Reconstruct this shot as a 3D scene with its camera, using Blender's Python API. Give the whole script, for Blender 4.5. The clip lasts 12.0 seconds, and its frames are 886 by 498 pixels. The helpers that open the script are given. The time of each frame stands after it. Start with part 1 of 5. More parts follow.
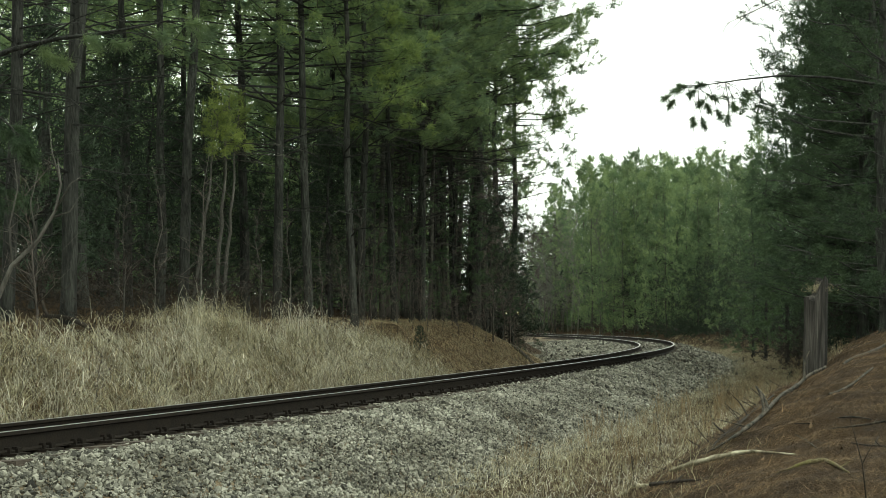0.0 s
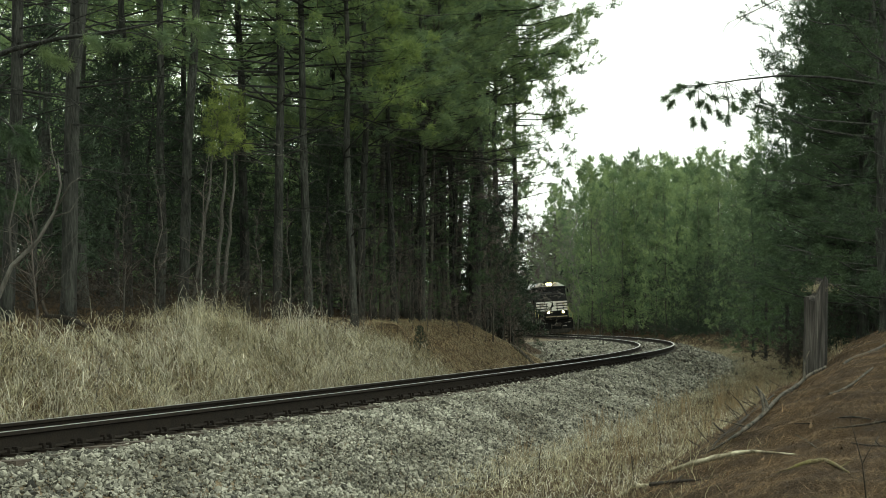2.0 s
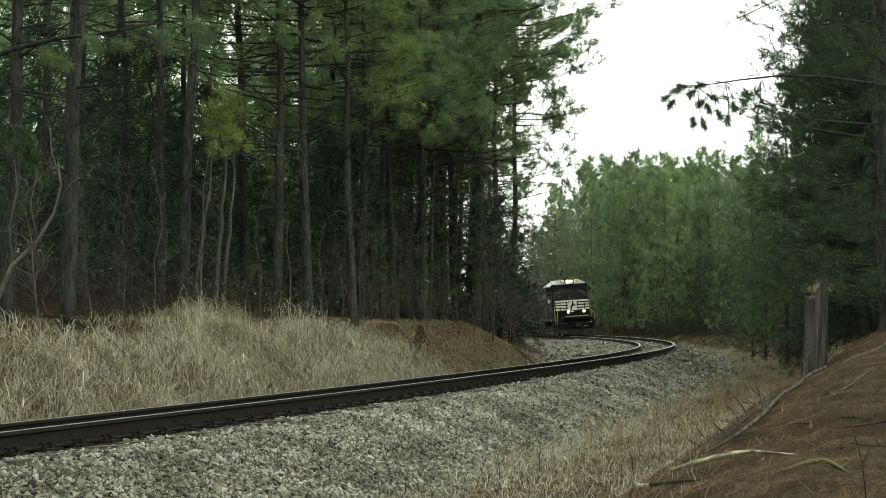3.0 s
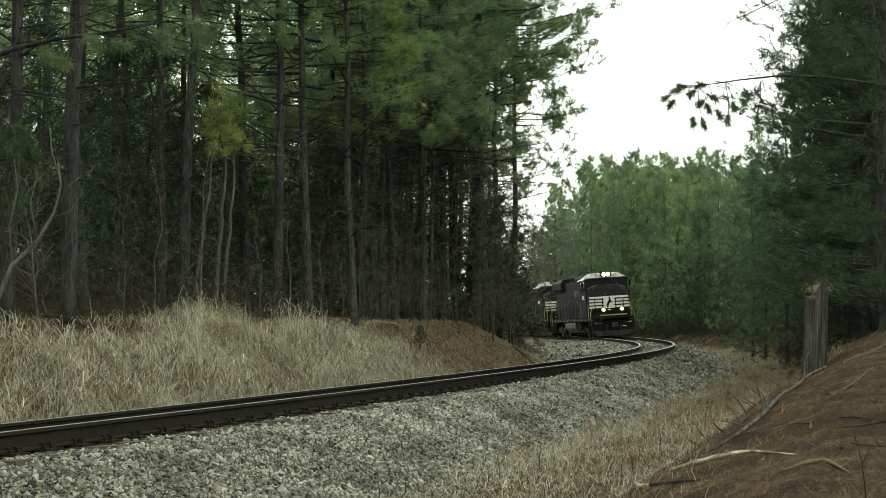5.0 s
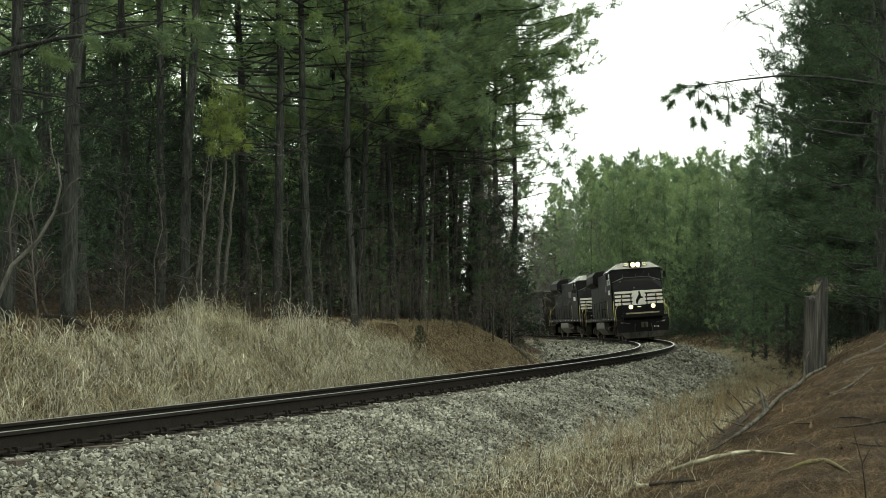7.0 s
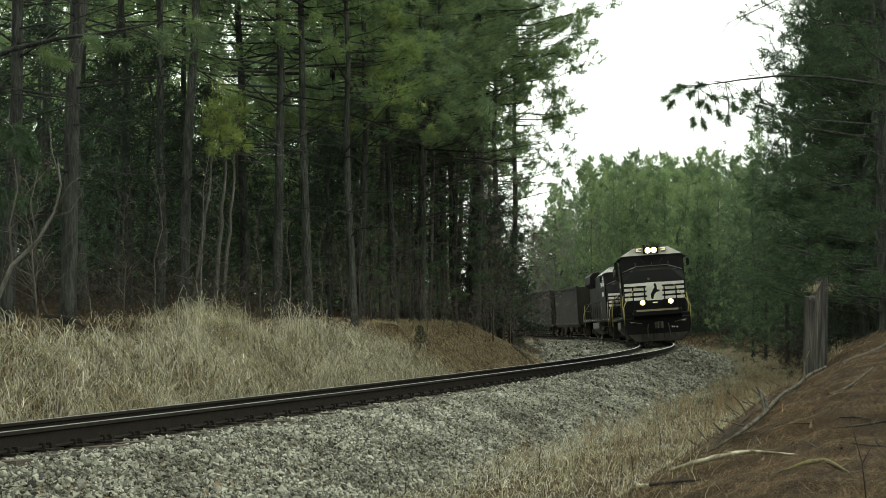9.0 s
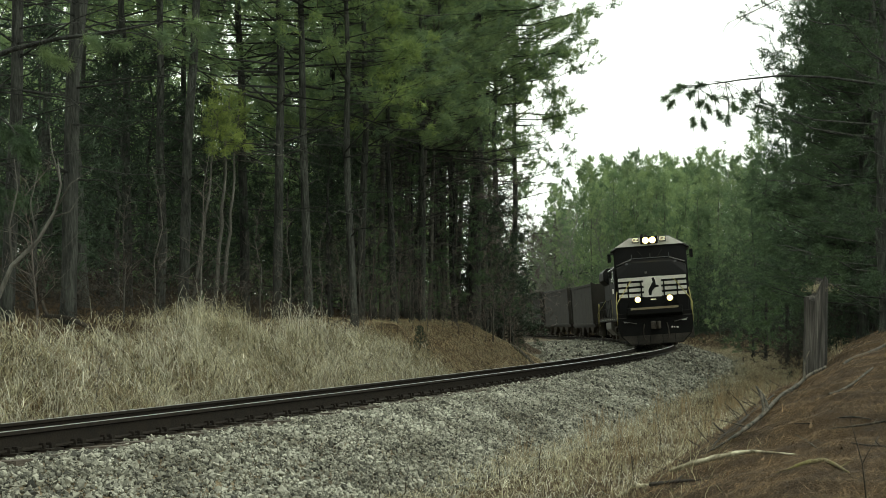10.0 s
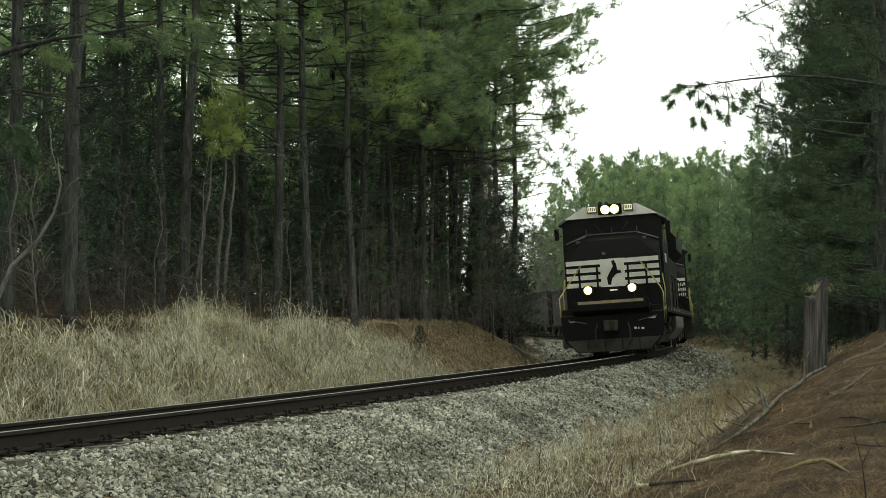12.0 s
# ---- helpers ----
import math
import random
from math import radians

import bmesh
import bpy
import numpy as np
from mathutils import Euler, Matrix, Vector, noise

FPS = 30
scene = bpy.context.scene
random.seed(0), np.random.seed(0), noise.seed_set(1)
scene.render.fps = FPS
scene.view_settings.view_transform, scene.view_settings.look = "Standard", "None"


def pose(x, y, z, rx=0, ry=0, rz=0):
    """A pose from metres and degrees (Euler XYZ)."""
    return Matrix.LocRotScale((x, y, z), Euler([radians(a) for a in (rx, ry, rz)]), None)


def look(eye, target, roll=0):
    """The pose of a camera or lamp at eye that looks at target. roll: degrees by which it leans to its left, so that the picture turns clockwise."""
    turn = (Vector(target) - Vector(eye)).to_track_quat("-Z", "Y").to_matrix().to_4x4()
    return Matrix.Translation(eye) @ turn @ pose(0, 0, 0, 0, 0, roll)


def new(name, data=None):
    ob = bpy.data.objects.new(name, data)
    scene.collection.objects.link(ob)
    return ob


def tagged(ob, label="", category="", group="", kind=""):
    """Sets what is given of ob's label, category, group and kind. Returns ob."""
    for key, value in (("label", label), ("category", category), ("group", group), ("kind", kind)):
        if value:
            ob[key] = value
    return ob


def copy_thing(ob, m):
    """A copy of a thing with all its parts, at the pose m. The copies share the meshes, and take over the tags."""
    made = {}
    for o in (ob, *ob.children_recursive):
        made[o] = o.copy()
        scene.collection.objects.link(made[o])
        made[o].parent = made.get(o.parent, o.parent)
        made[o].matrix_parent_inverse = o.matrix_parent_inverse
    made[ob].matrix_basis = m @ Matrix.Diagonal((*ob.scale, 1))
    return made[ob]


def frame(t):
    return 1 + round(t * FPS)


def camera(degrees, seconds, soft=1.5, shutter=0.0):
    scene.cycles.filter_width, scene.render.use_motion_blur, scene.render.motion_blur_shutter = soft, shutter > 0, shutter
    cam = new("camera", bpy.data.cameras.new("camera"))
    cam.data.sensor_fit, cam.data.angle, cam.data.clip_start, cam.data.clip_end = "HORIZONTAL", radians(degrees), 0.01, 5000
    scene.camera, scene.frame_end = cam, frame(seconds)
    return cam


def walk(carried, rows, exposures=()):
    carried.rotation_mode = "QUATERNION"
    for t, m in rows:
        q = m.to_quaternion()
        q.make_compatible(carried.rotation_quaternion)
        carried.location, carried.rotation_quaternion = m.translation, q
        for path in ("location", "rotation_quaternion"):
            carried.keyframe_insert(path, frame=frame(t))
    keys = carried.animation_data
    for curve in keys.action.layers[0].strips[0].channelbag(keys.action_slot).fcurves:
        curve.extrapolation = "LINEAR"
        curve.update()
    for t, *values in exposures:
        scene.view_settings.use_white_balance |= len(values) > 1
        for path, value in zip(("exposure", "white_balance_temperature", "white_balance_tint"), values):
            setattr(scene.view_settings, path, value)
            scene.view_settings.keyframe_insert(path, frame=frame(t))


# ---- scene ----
# The camera stands still on the bank beside the curve.
cam = camera(32.52, 12.0, soft=0.8, shutter=0.4)
CAM = pose(0, 0, 0.814, 93.10, 0, 0)
walk(cam, [(0.0, CAM), (12.0, CAM)], exposures=[(0.0, 0.0, 7000, -4), (12.0, 0.0, 7000, -4)])

# ---- light: bright overcast sky, a weak and wide sun behind the cloud ----
SKY = 1.07
world = bpy.data.worlds.new("overcast_sky")
scene.world = world
world.use_nodes = True
wn = world.node_tree.nodes
wl = world.node_tree.links
sky = wn.new("ShaderNodeTexSky")
sky.sky_type = "NISHITA"
sky.sun_disc = False
sky.sun_elevation = radians(56)
sky.sun_rotation = radians(107)
sky_mix = wn.new("ShaderNodeMixRGB")
sky_mix.inputs[0].default_value = 0.93
sky_scale = wn.new("ShaderNodeVectorMath")
sky_scale.operation = "SCALE"
sky_scale.inputs["Scale"].default_value = 0.10
wl.new(sky.outputs["Color"], sky_scale.inputs[0])
wl.new(sky_scale.outputs["Vector"], sky_mix.inputs[1])
sky_mix.inputs[2].default_value = (1.32, 1.36, 1.38, 1)
# an overcast sky grows brighter from the horizon to the zenith
sky_way = wn.new("ShaderNodeTexCoord")
sky_split = wn.new("ShaderNodeSeparateXYZ")
wl.new(sky_way.outputs["Generated"], sky_split.inputs[0])
sky_rise = wn.new("ShaderNodeMapRange")
sky_rise.inputs["From Min"].default_value, sky_rise.inputs["From Max"].default_value = 0.0, 1.0
sky_rise.inputs["To Min"].default_value, sky_rise.inputs["To Max"].default_value = 1.3, 1.47
wl.new(sky_split.outputs["Z"], sky_rise.inputs["Value"])
wl.new(sky_mix.outputs[0], wn["Background"].inputs["Color"])
sky_gain = wn.new("ShaderNodeMath")
sky_gain.operation = "MULTIPLY"
sky_gain.inputs[1].default_value = SKY
wl.new(sky_rise.outputs[0], sky_gain.inputs[0])
wl.new(sky_gain.outputs[0], wn["Background"].inputs["Strength"])

sun = new("sun", bpy.data.lights.new("sun", "SUN"))
sun.data.energy = 0.6
sun.data.angle = radians(30)
sun.data.color = (1.0, 0.96, 0.9)
sun.matrix_world = look((34, 2, 58), (0, 20, 0))


# ---- materials ----
def material(name, colour, rough=0.8, metal=0.0, vary=0.35, scale=6.0, fine=60.0, bump=0.25, island=0.0, spec=0.3,
             second=None, stretch=(1, 1, 1), objects=0.0, blotch=1.0, depth=0.02):
    """Two scales of noise between colour and second, with a relief; island and objects vary whole pieces."""
    m = bpy.data.materials.new(name)
    m.use_nodes = True
    n, l = m.node_tree.nodes, m.node_tree.links
    b = n["Principled BSDF"]
    b.inputs["Roughness"].default_value = rough
    b.inputs["Metallic"].default_value = metal
    b.inputs["Specular IOR Level"].default_value = spec
    co = n.new("ShaderNodeTexCoord")
    mp = n.new("ShaderNodeMapping")
    mp.inputs["Scale"].default_value = stretch
    l.new(co.outputs["Object"], mp.inputs[0])
    big, small = n.new("ShaderNodeTexNoise"), n.new("ShaderNodeTexNoise")
    for t, s, d in ((big, scale, 4), (small, fine, 3)):
        t.inputs["Scale"].default_value = s
        t.inputs["Detail"].default_value = d
        l.new(mp.outputs[0], t.inputs["Vector"])
    sec = second or tuple(c * (1 - vary) for c in colour)
    ramp = n.new("ShaderNodeMapRange")
    ramp.inputs["From Min"].default_value = 0.5 - 0.22 * blotch
    ramp.inputs["From Max"].default_value = 0.5 + 0.22 * blotch
    l.new(big.outputs[0], ramp.inputs["Value"])
    mix = n.new("ShaderNodeMixRGB")
    mix.inputs[1].default_value = (*colour, 1)
    mix.inputs[2].default_value = (*sec, 1)
    l.new(ramp.outputs[0], mix.inputs[0])
    hsv = n.new("ShaderNodeHueSaturation")
    l.new(mix.outputs[0], hsv.inputs["Color"])
    val = n.new("ShaderNodeMapRange")
    val.inputs["From Min"].default_value, val.inputs["From Max"].default_value = 0.25, 0.75
    val.inputs["To Min"].default_value, val.inputs["To Max"].default_value = 1 - vary, 1 + vary
    l.new(small.outputs[0], val.inputs["Value"])
    last = val.outputs[0]
    for amount, node, out in ((island, "ShaderNodeNewGeometry", "Random Per Island"), (objects, "ShaderNodeObjectInfo", "Random")):
        if amount:
            g = n.new(node)
            r = n.new("ShaderNodeMapRange")
            r.inputs["To Min"].default_value, r.inputs["To Max"].default_value = 1 - amount, 1 + amount
            l.new(g.outputs[out], r.inputs["Value"])
            mul = n.new("ShaderNodeMath")
            mul.operation = "MULTIPLY"
            l.new(last, mul.inputs[0])
            l.new(r.outputs[0], mul.inputs[1])
            last = mul.outputs[0]
    l.new(last, hsv.inputs["Value"])
    l.new(hsv.outputs[0], b.inputs["Base Color"])
    if bump:
        bp = n.new("ShaderNodeBump")
        bp.inputs["Strength"].default_value = bump
        bp.inputs["Distance"].default_value = depth
        l.new(small.outputs[0], bp.inputs["Height"])
        l.new(bp.outputs[0], b.inputs["Normal"])
    return m


def leafy(name, colour, second, through_light=0.35, scale=1.5, island=0.16, blotch=0.75):
    """Needles and blades: clumps of two tints, each piece a little different, some light passing through."""
    m = material(name, colour, rough=0.55, second=second, scale=scale, fine=5.0, vary=0.2, bump=0, island=island, objects=0.18, spec=0.25, blotch=blotch)
    n, l = m.node_tree.nodes, m.node_tree.links
    b = n["Principled BSDF"]
    tint = b.inputs["Base Color"].links[0].from_socket
    tr = n.new("ShaderNodeBsdfTranslucent")
    l.new(tint, tr.inputs["Color"])
    ms = n.new("ShaderNodeMixShader")
    ms.inputs[0].default_value = through_light
    l.new(b.outputs[0], ms.inputs[1])
    l.new(tr.outputs[0], ms.inputs[2])
    l.new(ms.outputs[0], n["Material Output"].inputs["Surface"])
    return m


def glow(name, colour, strength):
    m = bpy.data.materials.new(name)
    m.use_nodes = True
    b = m.node_tree.nodes["Principled BSDF"]
    b.inputs["Base Color"].default_value = (*colour, 1)
    b.inputs["Emission Color"].default_value = (*colour, 1)
    b.inputs["Emission Strength"].default_value = strength
    return m


M_SOIL = material("forest_soil", (0.066, 0.042, 0.02), rough=0.98, second=(0.03, 0.021, 0.012), scale=1.6, fine=75, vary=0.75, bump=1.0, depth=0.05, spec=0.1)
M_STRAW = material("pine_straw", (0.15, 0.1, 0.052), rough=0.9, second=(0.06, 0.04, 0.024), scale=3.2, fine=40, vary=0.3, island=0.75, blotch=0.6)
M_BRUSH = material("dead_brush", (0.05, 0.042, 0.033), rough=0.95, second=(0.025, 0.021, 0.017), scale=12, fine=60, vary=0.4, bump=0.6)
M_BALLAST = material("ballast_bed", (0.185, 0.145, 0.09), rough=0.95, second=(0.07, 0.056, 0.038), scale=1.1, fine=26, vary=0.55, bump=1.0, depth=0.05)
M_STONE = material("crushed_granite", (0.242, 0.24, 0.197), rough=0.85, second=(0.085, 0.081, 0.062), scale=1.3, fine=35, vary=0.25, bump=0.4, island=0.85)
M_RAILTOP = material("polished_rail_head", (0.4, 0.39, 0.365), rough=0.48, metal=1.0, scale=9, fine=90, vary=0.2, bump=0.05)
M_RAIL = material("rusty_rail_steel", (0.014, 0.012, 0.01), rough=0.8, second=(0.02, 0.016, 0.012), scale=7, fine=60, vary=0.3, bump=0.3, spec=0.1)
M_TIE = material("creosoted_tie", (0.085, 0.068, 0.053), rough=0.9, second=(0.045, 0.038, 0.03), scale=8, fine=50, vary=0.35, bump=0.6, objects=0.25, stretch=(0.25, 2, 2))
M_BARK = material("pine_bark", (0.054, 0.057, 0.049), rough=0.95, second=(0.023, 0.024, 0.021), scale=9, fine=26, vary=0.5, bump=1.0, depth=0.06, stretch=(1, 1, 0.22), objects=0.3, blotch=0.6)
M_PALEBARK = material("pale_bark", (0.112, 0.109, 0.094), rough=0.95, second=(0.052, 0.049, 0.042), scale=6, fine=28, vary=0.35, bump=0.9, depth=0.03, stretch=(1, 1, 0.3), objects=0.2)
M_HARDWOOD = material("grey_hardwood_bark", (0.25, 0.245, 0.22), rough=0.95, second=(0.14, 0.135, 0.12), scale=5, fine=24, vary=0.3, bump=0.5, stretch=(1, 1, 0.4), objects=0.2)
M_TWIG = material("bare_twig", (0.145, 0.125, 0.108), rough=0.9, second=(0.07, 0.06, 0.053), scale=3, fine=20, vary=0.3, island=0.3)
M_PINE = leafy("pine_needles", (0.25, 0.33, 0.135), (0.115, 0.173, 0.108), through_light=0.6)
M_PINE_YOUNG = leafy("young_pine_needles", (0.112, 0.17, 0.078), (0.06, 0.097, 0.055), through_light=0.45)
# Yellowish needles, brightened further: the lit bough tops are put into the colour.
M_PINE_SUNNY = leafy("lit_yellowish_needles", (0.28, 0.36, 0.115), (0.13, 0.19, 0.085), through_light=0.6, scale=2.2)
# Lit copy of the young needles: paler, with distance haze put into the tint.
M_PINE_FAR = leafy("hazed_pine_needles", (0.255, 0.335, 0.16), (0.105, 0.16, 0.088), through_light=0.55, scale=0.5, blotch=0.6)
# A darker copy of the pine needles, with the wood's shade in its colour.
M_PINE_SHADED = leafy("shaded_pine_needles", (0.07, 0.11, 0.051), (0.033, 0.056, 0.032), through_light=0.38)
M_TAN = material("dry_tan_straw", (0.36, 0.275, 0.155), rough=0.9, second=(0.2, 0.15, 0.085), scale=1.5, fine=30, vary=0.3, island=0.5)
M_PINE_YELLOW = leafy("yellow_green_needles", (0.25, 0.31, 0.085), (0.15, 0.195, 0.06), through_light=0.5)
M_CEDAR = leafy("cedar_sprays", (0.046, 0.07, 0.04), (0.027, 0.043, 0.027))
M_GRASS = leafy("dry_grass_blades", (0.36, 0.335, 0.225), (0.125, 0.105, 0.055), through_light=0.2, scale=1.6, island=0.9)
M_WEED = leafy("dry_weed_stems", (0.41, 0.375, 0.245), (0.21, 0.175, 0.105), through_light=0.2, scale=0.8, island=0.4)
M_SEDGE = leafy("rusty_sedge_stems", (0.27, 0.2, 0.112), (0.17, 0.12, 0.064), through_light=0.2, scale=0.8, island=0.4)
M_CURL = leafy("bleached_grass_tips", (0.68, 0.66, 0.54), (0.4, 0.37, 0.27), through_light=0.25, scale=1.2, island=0.35)
M_PEELED = material("peeled_wood", (0.46, 0.43, 0.31), rough=0.85, second=(0.17, 0.15, 0.1), scale=7, fine=45, vary=0.4, bump=0.6, blotch=0.4)
M_ROOT = material("mossy_root", (0.13, 0.125, 0.04), rough=0.95, second=(0.17, 0.14, 0.09), scale=7, fine=60, vary=0.5, bump=1.0, depth=0.02)
M_STICK = material("weathered_branch", (0.1, 0.086, 0.066), rough=0.95, second=(0.025, 0.026, 0.02), scale=14, fine=70, vary=0.6, bump=1.0, blotch=0.6)
M_POST = material("weathered_post_wood", (0.068, 0.063, 0.055), rough=0.9, second=(0.012, 0.011, 0.009), scale=13, fine=60, blotch=0.55, vary=0.6, bump=0.9, stretch=(1, 1, 0.06))
M_MOSS = material("moss", (0.13, 0.14, 0.03), rough=0.95, scale=9, fine=50, vary=0.4, bump=0.8)
M_BLACK = material("black_engine_paint", (0.0095, 0.0098, 0.01), rough=0.6, second=(0.01, 0.0095, 0.009), scale=1.6, fine=30, vary=0.25, bump=0.05, spec=0.07)
M_DUSTY = material("dusty_black_steel", (0.06, 0.053, 0.044), rough=0.85, second=(0.022, 0.02, 0.017), scale=2.5, fine=35, vary=0.35, bump=0.15)
M_WHITE = material("white_paint", (0.74, 0.72, 0.66), rough=0.5, second=(0.6, 0.57, 0.5), scale=3, fine=40, vary=0.08, bump=0.05)
M_STRIPE = material("dirty_edge_stripe", (0.33, 0.28, 0.19), rough=0.7, second=(0.2, 0.16, 0.1), scale=5, fine=40, vary=0.2, bump=0.1)
M_YELLOW = material("yellow_rail_paint", (0.42, 0.37, 0.13), rough=0.5, scale=6, fine=50, vary=0.15, bump=0.05)
M_DARKSTEEL = material("undercarriage_steel", (0.032, 0.028, 0.025), rough=0.8, second=(0.05, 0.04, 0.03), scale=4, fine=40, vary=0.35, bump=0.3)
M_WHEEL = material("wheel_steel", (0.12, 0.1, 0.09), rough=0.55, metal=0.7, scale=6, fine=50, vary=0.25, bump=0.1)
M_TANK = material("grey_fuel_tank", (0.16, 0.155, 0.145), rough=0.6, second=(0.09, 0.085, 0.08), scale=2, fine=30, vary=0.25, bump=0.1)
M_ROOF = material("glossy_cab_roof", (0.06, 0.06, 0.058), rough=0.22, second=(0.1, 0.1, 0.095), scale=3, fine=30, vary=0.2, bump=0.04, spec=0.8)
M_FRAME = material("grey_window_frame", (0.09, 0.092, 0.095), rough=0.5, scale=6, fine=40, vary=0.2, bump=0.05)
M_HOPPER = material("grimy_hopper_steel", (0.023, 0.02, 0.016), rough=0.9, second=(0.013, 0.012, 0.01), scale=1.2, fine=18, vary=0.3, bump=0.3, objects=0.15)
M_COAL = material("coal", (0.02, 0.02, 0.021), rough=0.6, scale=4, fine=20, vary=0.5, bump=1.0, depth=0.06)
M_GLASS = material("dark_cab_glass", (0.006, 0.007, 0.008), rough=0.05, scale=2, fine=20, vary=0.1, bump=0, spec=0.5)
M_LENS_OFF = material("unlit_lens", (0.35, 0.35, 0.34), rough=0.1, scale=9, fine=50, vary=0.1, bump=0, spec=0.8)
M_LAMP = glow("lit_headlamp", (1.0, 0.86, 0.5), 60.0)
# Glow of the lamp rims, which widens the lit disc in place of a halo.
M_HALO_RIM = glow("lamp_halo_rim", (1.0, 0.78, 0.26), 1.6)
M_AMBER = glow("lit_ditch_lamp", (1.0, 0.84, 0.45), 14.0)
M_BOARD = glow("lit_number_board", (1.0, 0.9, 0.62), 0.5)


# ---- mesh helpers ----
def part(name, bm, mat, parent=None, label=""):
    """Links a bmesh as one mesh object under a thing or under a part."""
    me = bpy.data.meshes.new(name)
    bm.to_mesh(me)
    bm.free()
    for m in mat if isinstance(mat, (list, tuple)) else [mat]:
        me.materials.append(m)
    ob = new(name, me)
    if parent:
        ob.parent = parent
    return tagged(ob, label)


def raw(name, verts, faces, mat, parent=None, label="", smooth=False):
    """A mesh object from arrays of corners and of equal-sided faces."""
    me = bpy.data.meshes.new(name)
    verts, faces = np.asarray(verts, np.float32), np.asarray(faces, np.int32)
    k = faces.shape[1]
    me.vertices.add(len(verts))
    me.vertices.foreach_set("co", verts.ravel())
    me.loops.add(faces.size)
    me.loops.foreach_set("vertex_index", faces.ravel())
    me.polygons.add(len(faces))
    me.polygons.foreach_set("loop_start", np.arange(0, faces.size, k, dtype=np.int32))
    me.polygons.foreach_set("use_smooth", np.full(len(faces), smooth))
    me.update(calc_edges=True)
    for m in mat if isinstance(mat, (list, tuple)) else [mat]:
        me.materials.append(m)
    ob = new(name, me)
    if parent:
        ob.parent = parent
    return tagged(ob, label)


def box(bm, x0, x1, y0, y1, z0, z1, bev=0.0, turn=None):
    m = Matrix.LocRotScale(((x0 + x1) / 2, (y0 + y1) / 2, (z0 + z1) / 2), turn, (abs(x1 - x0), abs(y1 - y0), abs(z1 - z0)))
    r = bmesh.ops.create_cube(bm, size=1, matrix=m)
    if bev:
        es = {e for v in r["verts"] for e in v.link_edges}
        bmesh.ops.bevel(bm, geom=list(es), offset=bev, segments=2, profile=0.5, affect="EDGES")
    return bm


def prism(bm, outline, a, b, axis="y", bev=0.0):
    """A flat outline pushed from a to b along an axis; outline in the other two, in order."""
    def at(p, v):
        return {"x": (v, p[0], p[1]), "y": (p[0], v, p[1]), "z": (p[0], p[1], v)}[axis]
    lo = [bm.verts.new(at(p, a)) for p in outline]
    hi = [bm.verts.new(at(p, b)) for p in outline]
    fs = [bm.faces.new(lo), bm.faces.new(hi[::-1])]
    k = len(outline)
    fs += [bm.faces.new((lo[i], hi[i], hi[(i + 1) % k], lo[(i + 1) % k])) for i in range(k)]
    bmesh.ops.recalc_face_normals(bm, faces=fs)
    if bev:
        bmesh.ops.bevel(bm, geom=list({e for f in fs for e in f.edges}), offset=bev, segments=2, profile=0.5, affect="EDGES")
    return bm


def tube(bm, points, radii, sides=6):
    """A bent round bar through points."""
    pts = [Vector(p) for p in points]
    rs = radii if isinstance(radii, (list, tuple)) else [radii] * len(pts)
    rings = []
    for i, p in enumerate(pts):
        d = (pts[min(i + 1, len(pts) - 1)] - pts[max(i - 1, 0)]).normalized()
        u = d.orthogonal().normalized() if i == 0 else (u - d * u.dot(d)).normalized()
        w = d.cross(u)
        rings.append([bm.verts.new(p + (u * math.cos(a) + w * math.sin(a)) * rs[i]) for a in (2 * math.pi * k / sides for k in range(sides))])
    for a, b in zip(rings, rings[1:]):
        for k in range(sides):
            bm.faces.new((a[k], a[(k + 1) % sides], b[(k + 1) % sides], b[k])).smooth = True
    bm.faces.new(rings[0][::-1])
    bm.faces.new(rings[-1])
    return bm


def drum(bm, x, y, z, r, length, axis="y", sides=20, bev=0.0):
    turn = {"x": Euler((0, math.pi / 2, 0)), "y": Euler((math.pi / 2, 0, 0)), "z": Euler((0, 0, 0))}[axis].to_matrix().to_4x4()
    res = bmesh.ops.create_cone(bm, cap_ends=True, segments=sides, radius1=r, radius2=r, depth=length, matrix=Matrix.Translation((x, y, z)) @ turn)
    if bev:
        es = {e for v in res["verts"] for e in v.link_edges if len([f for f in e.link_faces if len(f.verts) > 4]) == 1}
        bmesh.ops.bevel(bm, geom=list(es), offset=bev, segments=2, profile=0.5, affect="EDGES")
    return bm


def thing(name, label, category, group=""):
    return tagged(new(name), label, category, group)


# ---- the line of the track: s metres along it, o metres out to its right ----
GRADE, CANT = 0.00467, radians(3.79)
LINE_S = np.arange(-60, 330.01, 0.5)
_bend = np.interp(LINE_S, np.linspace(-10, 150, 8), [0.00203, 0.00201, 0.00454, 0.00464, 0.00401, 0.00432, 0.00469, 0.00505])
_turn = np.concatenate([[0], np.cumsum((_bend[1:] + _bend[:-1]) / 4)])
LINE_A = _turn - _turn[120] + 1.2769
LINE_X = np.concatenate([[0], np.cumsum((np.cos(LINE_A[1:]) + np.cos(LINE_A[:-1])) / 4)])
LINE_Y = np.concatenate([[0], np.cumsum((np.sin(LINE_A[1:]) + np.sin(LINE_A[:-1])) / 4)])
LINE_X += -1.2741 - LINE_X[120]
LINE_Y += 22.0084 - LINE_Y[120]


def line(s):
    return np.interp(s, LINE_S, LINE_X), np.interp(s, LINE_S, LINE_Y), np.interp(s, LINE_S, LINE_A)


def beside(s, o):
    """Plan place o metres to the right of the line at s."""
    x, y, a = line(s)
    return x + np.sin(a) * o, y - np.cos(a) * o


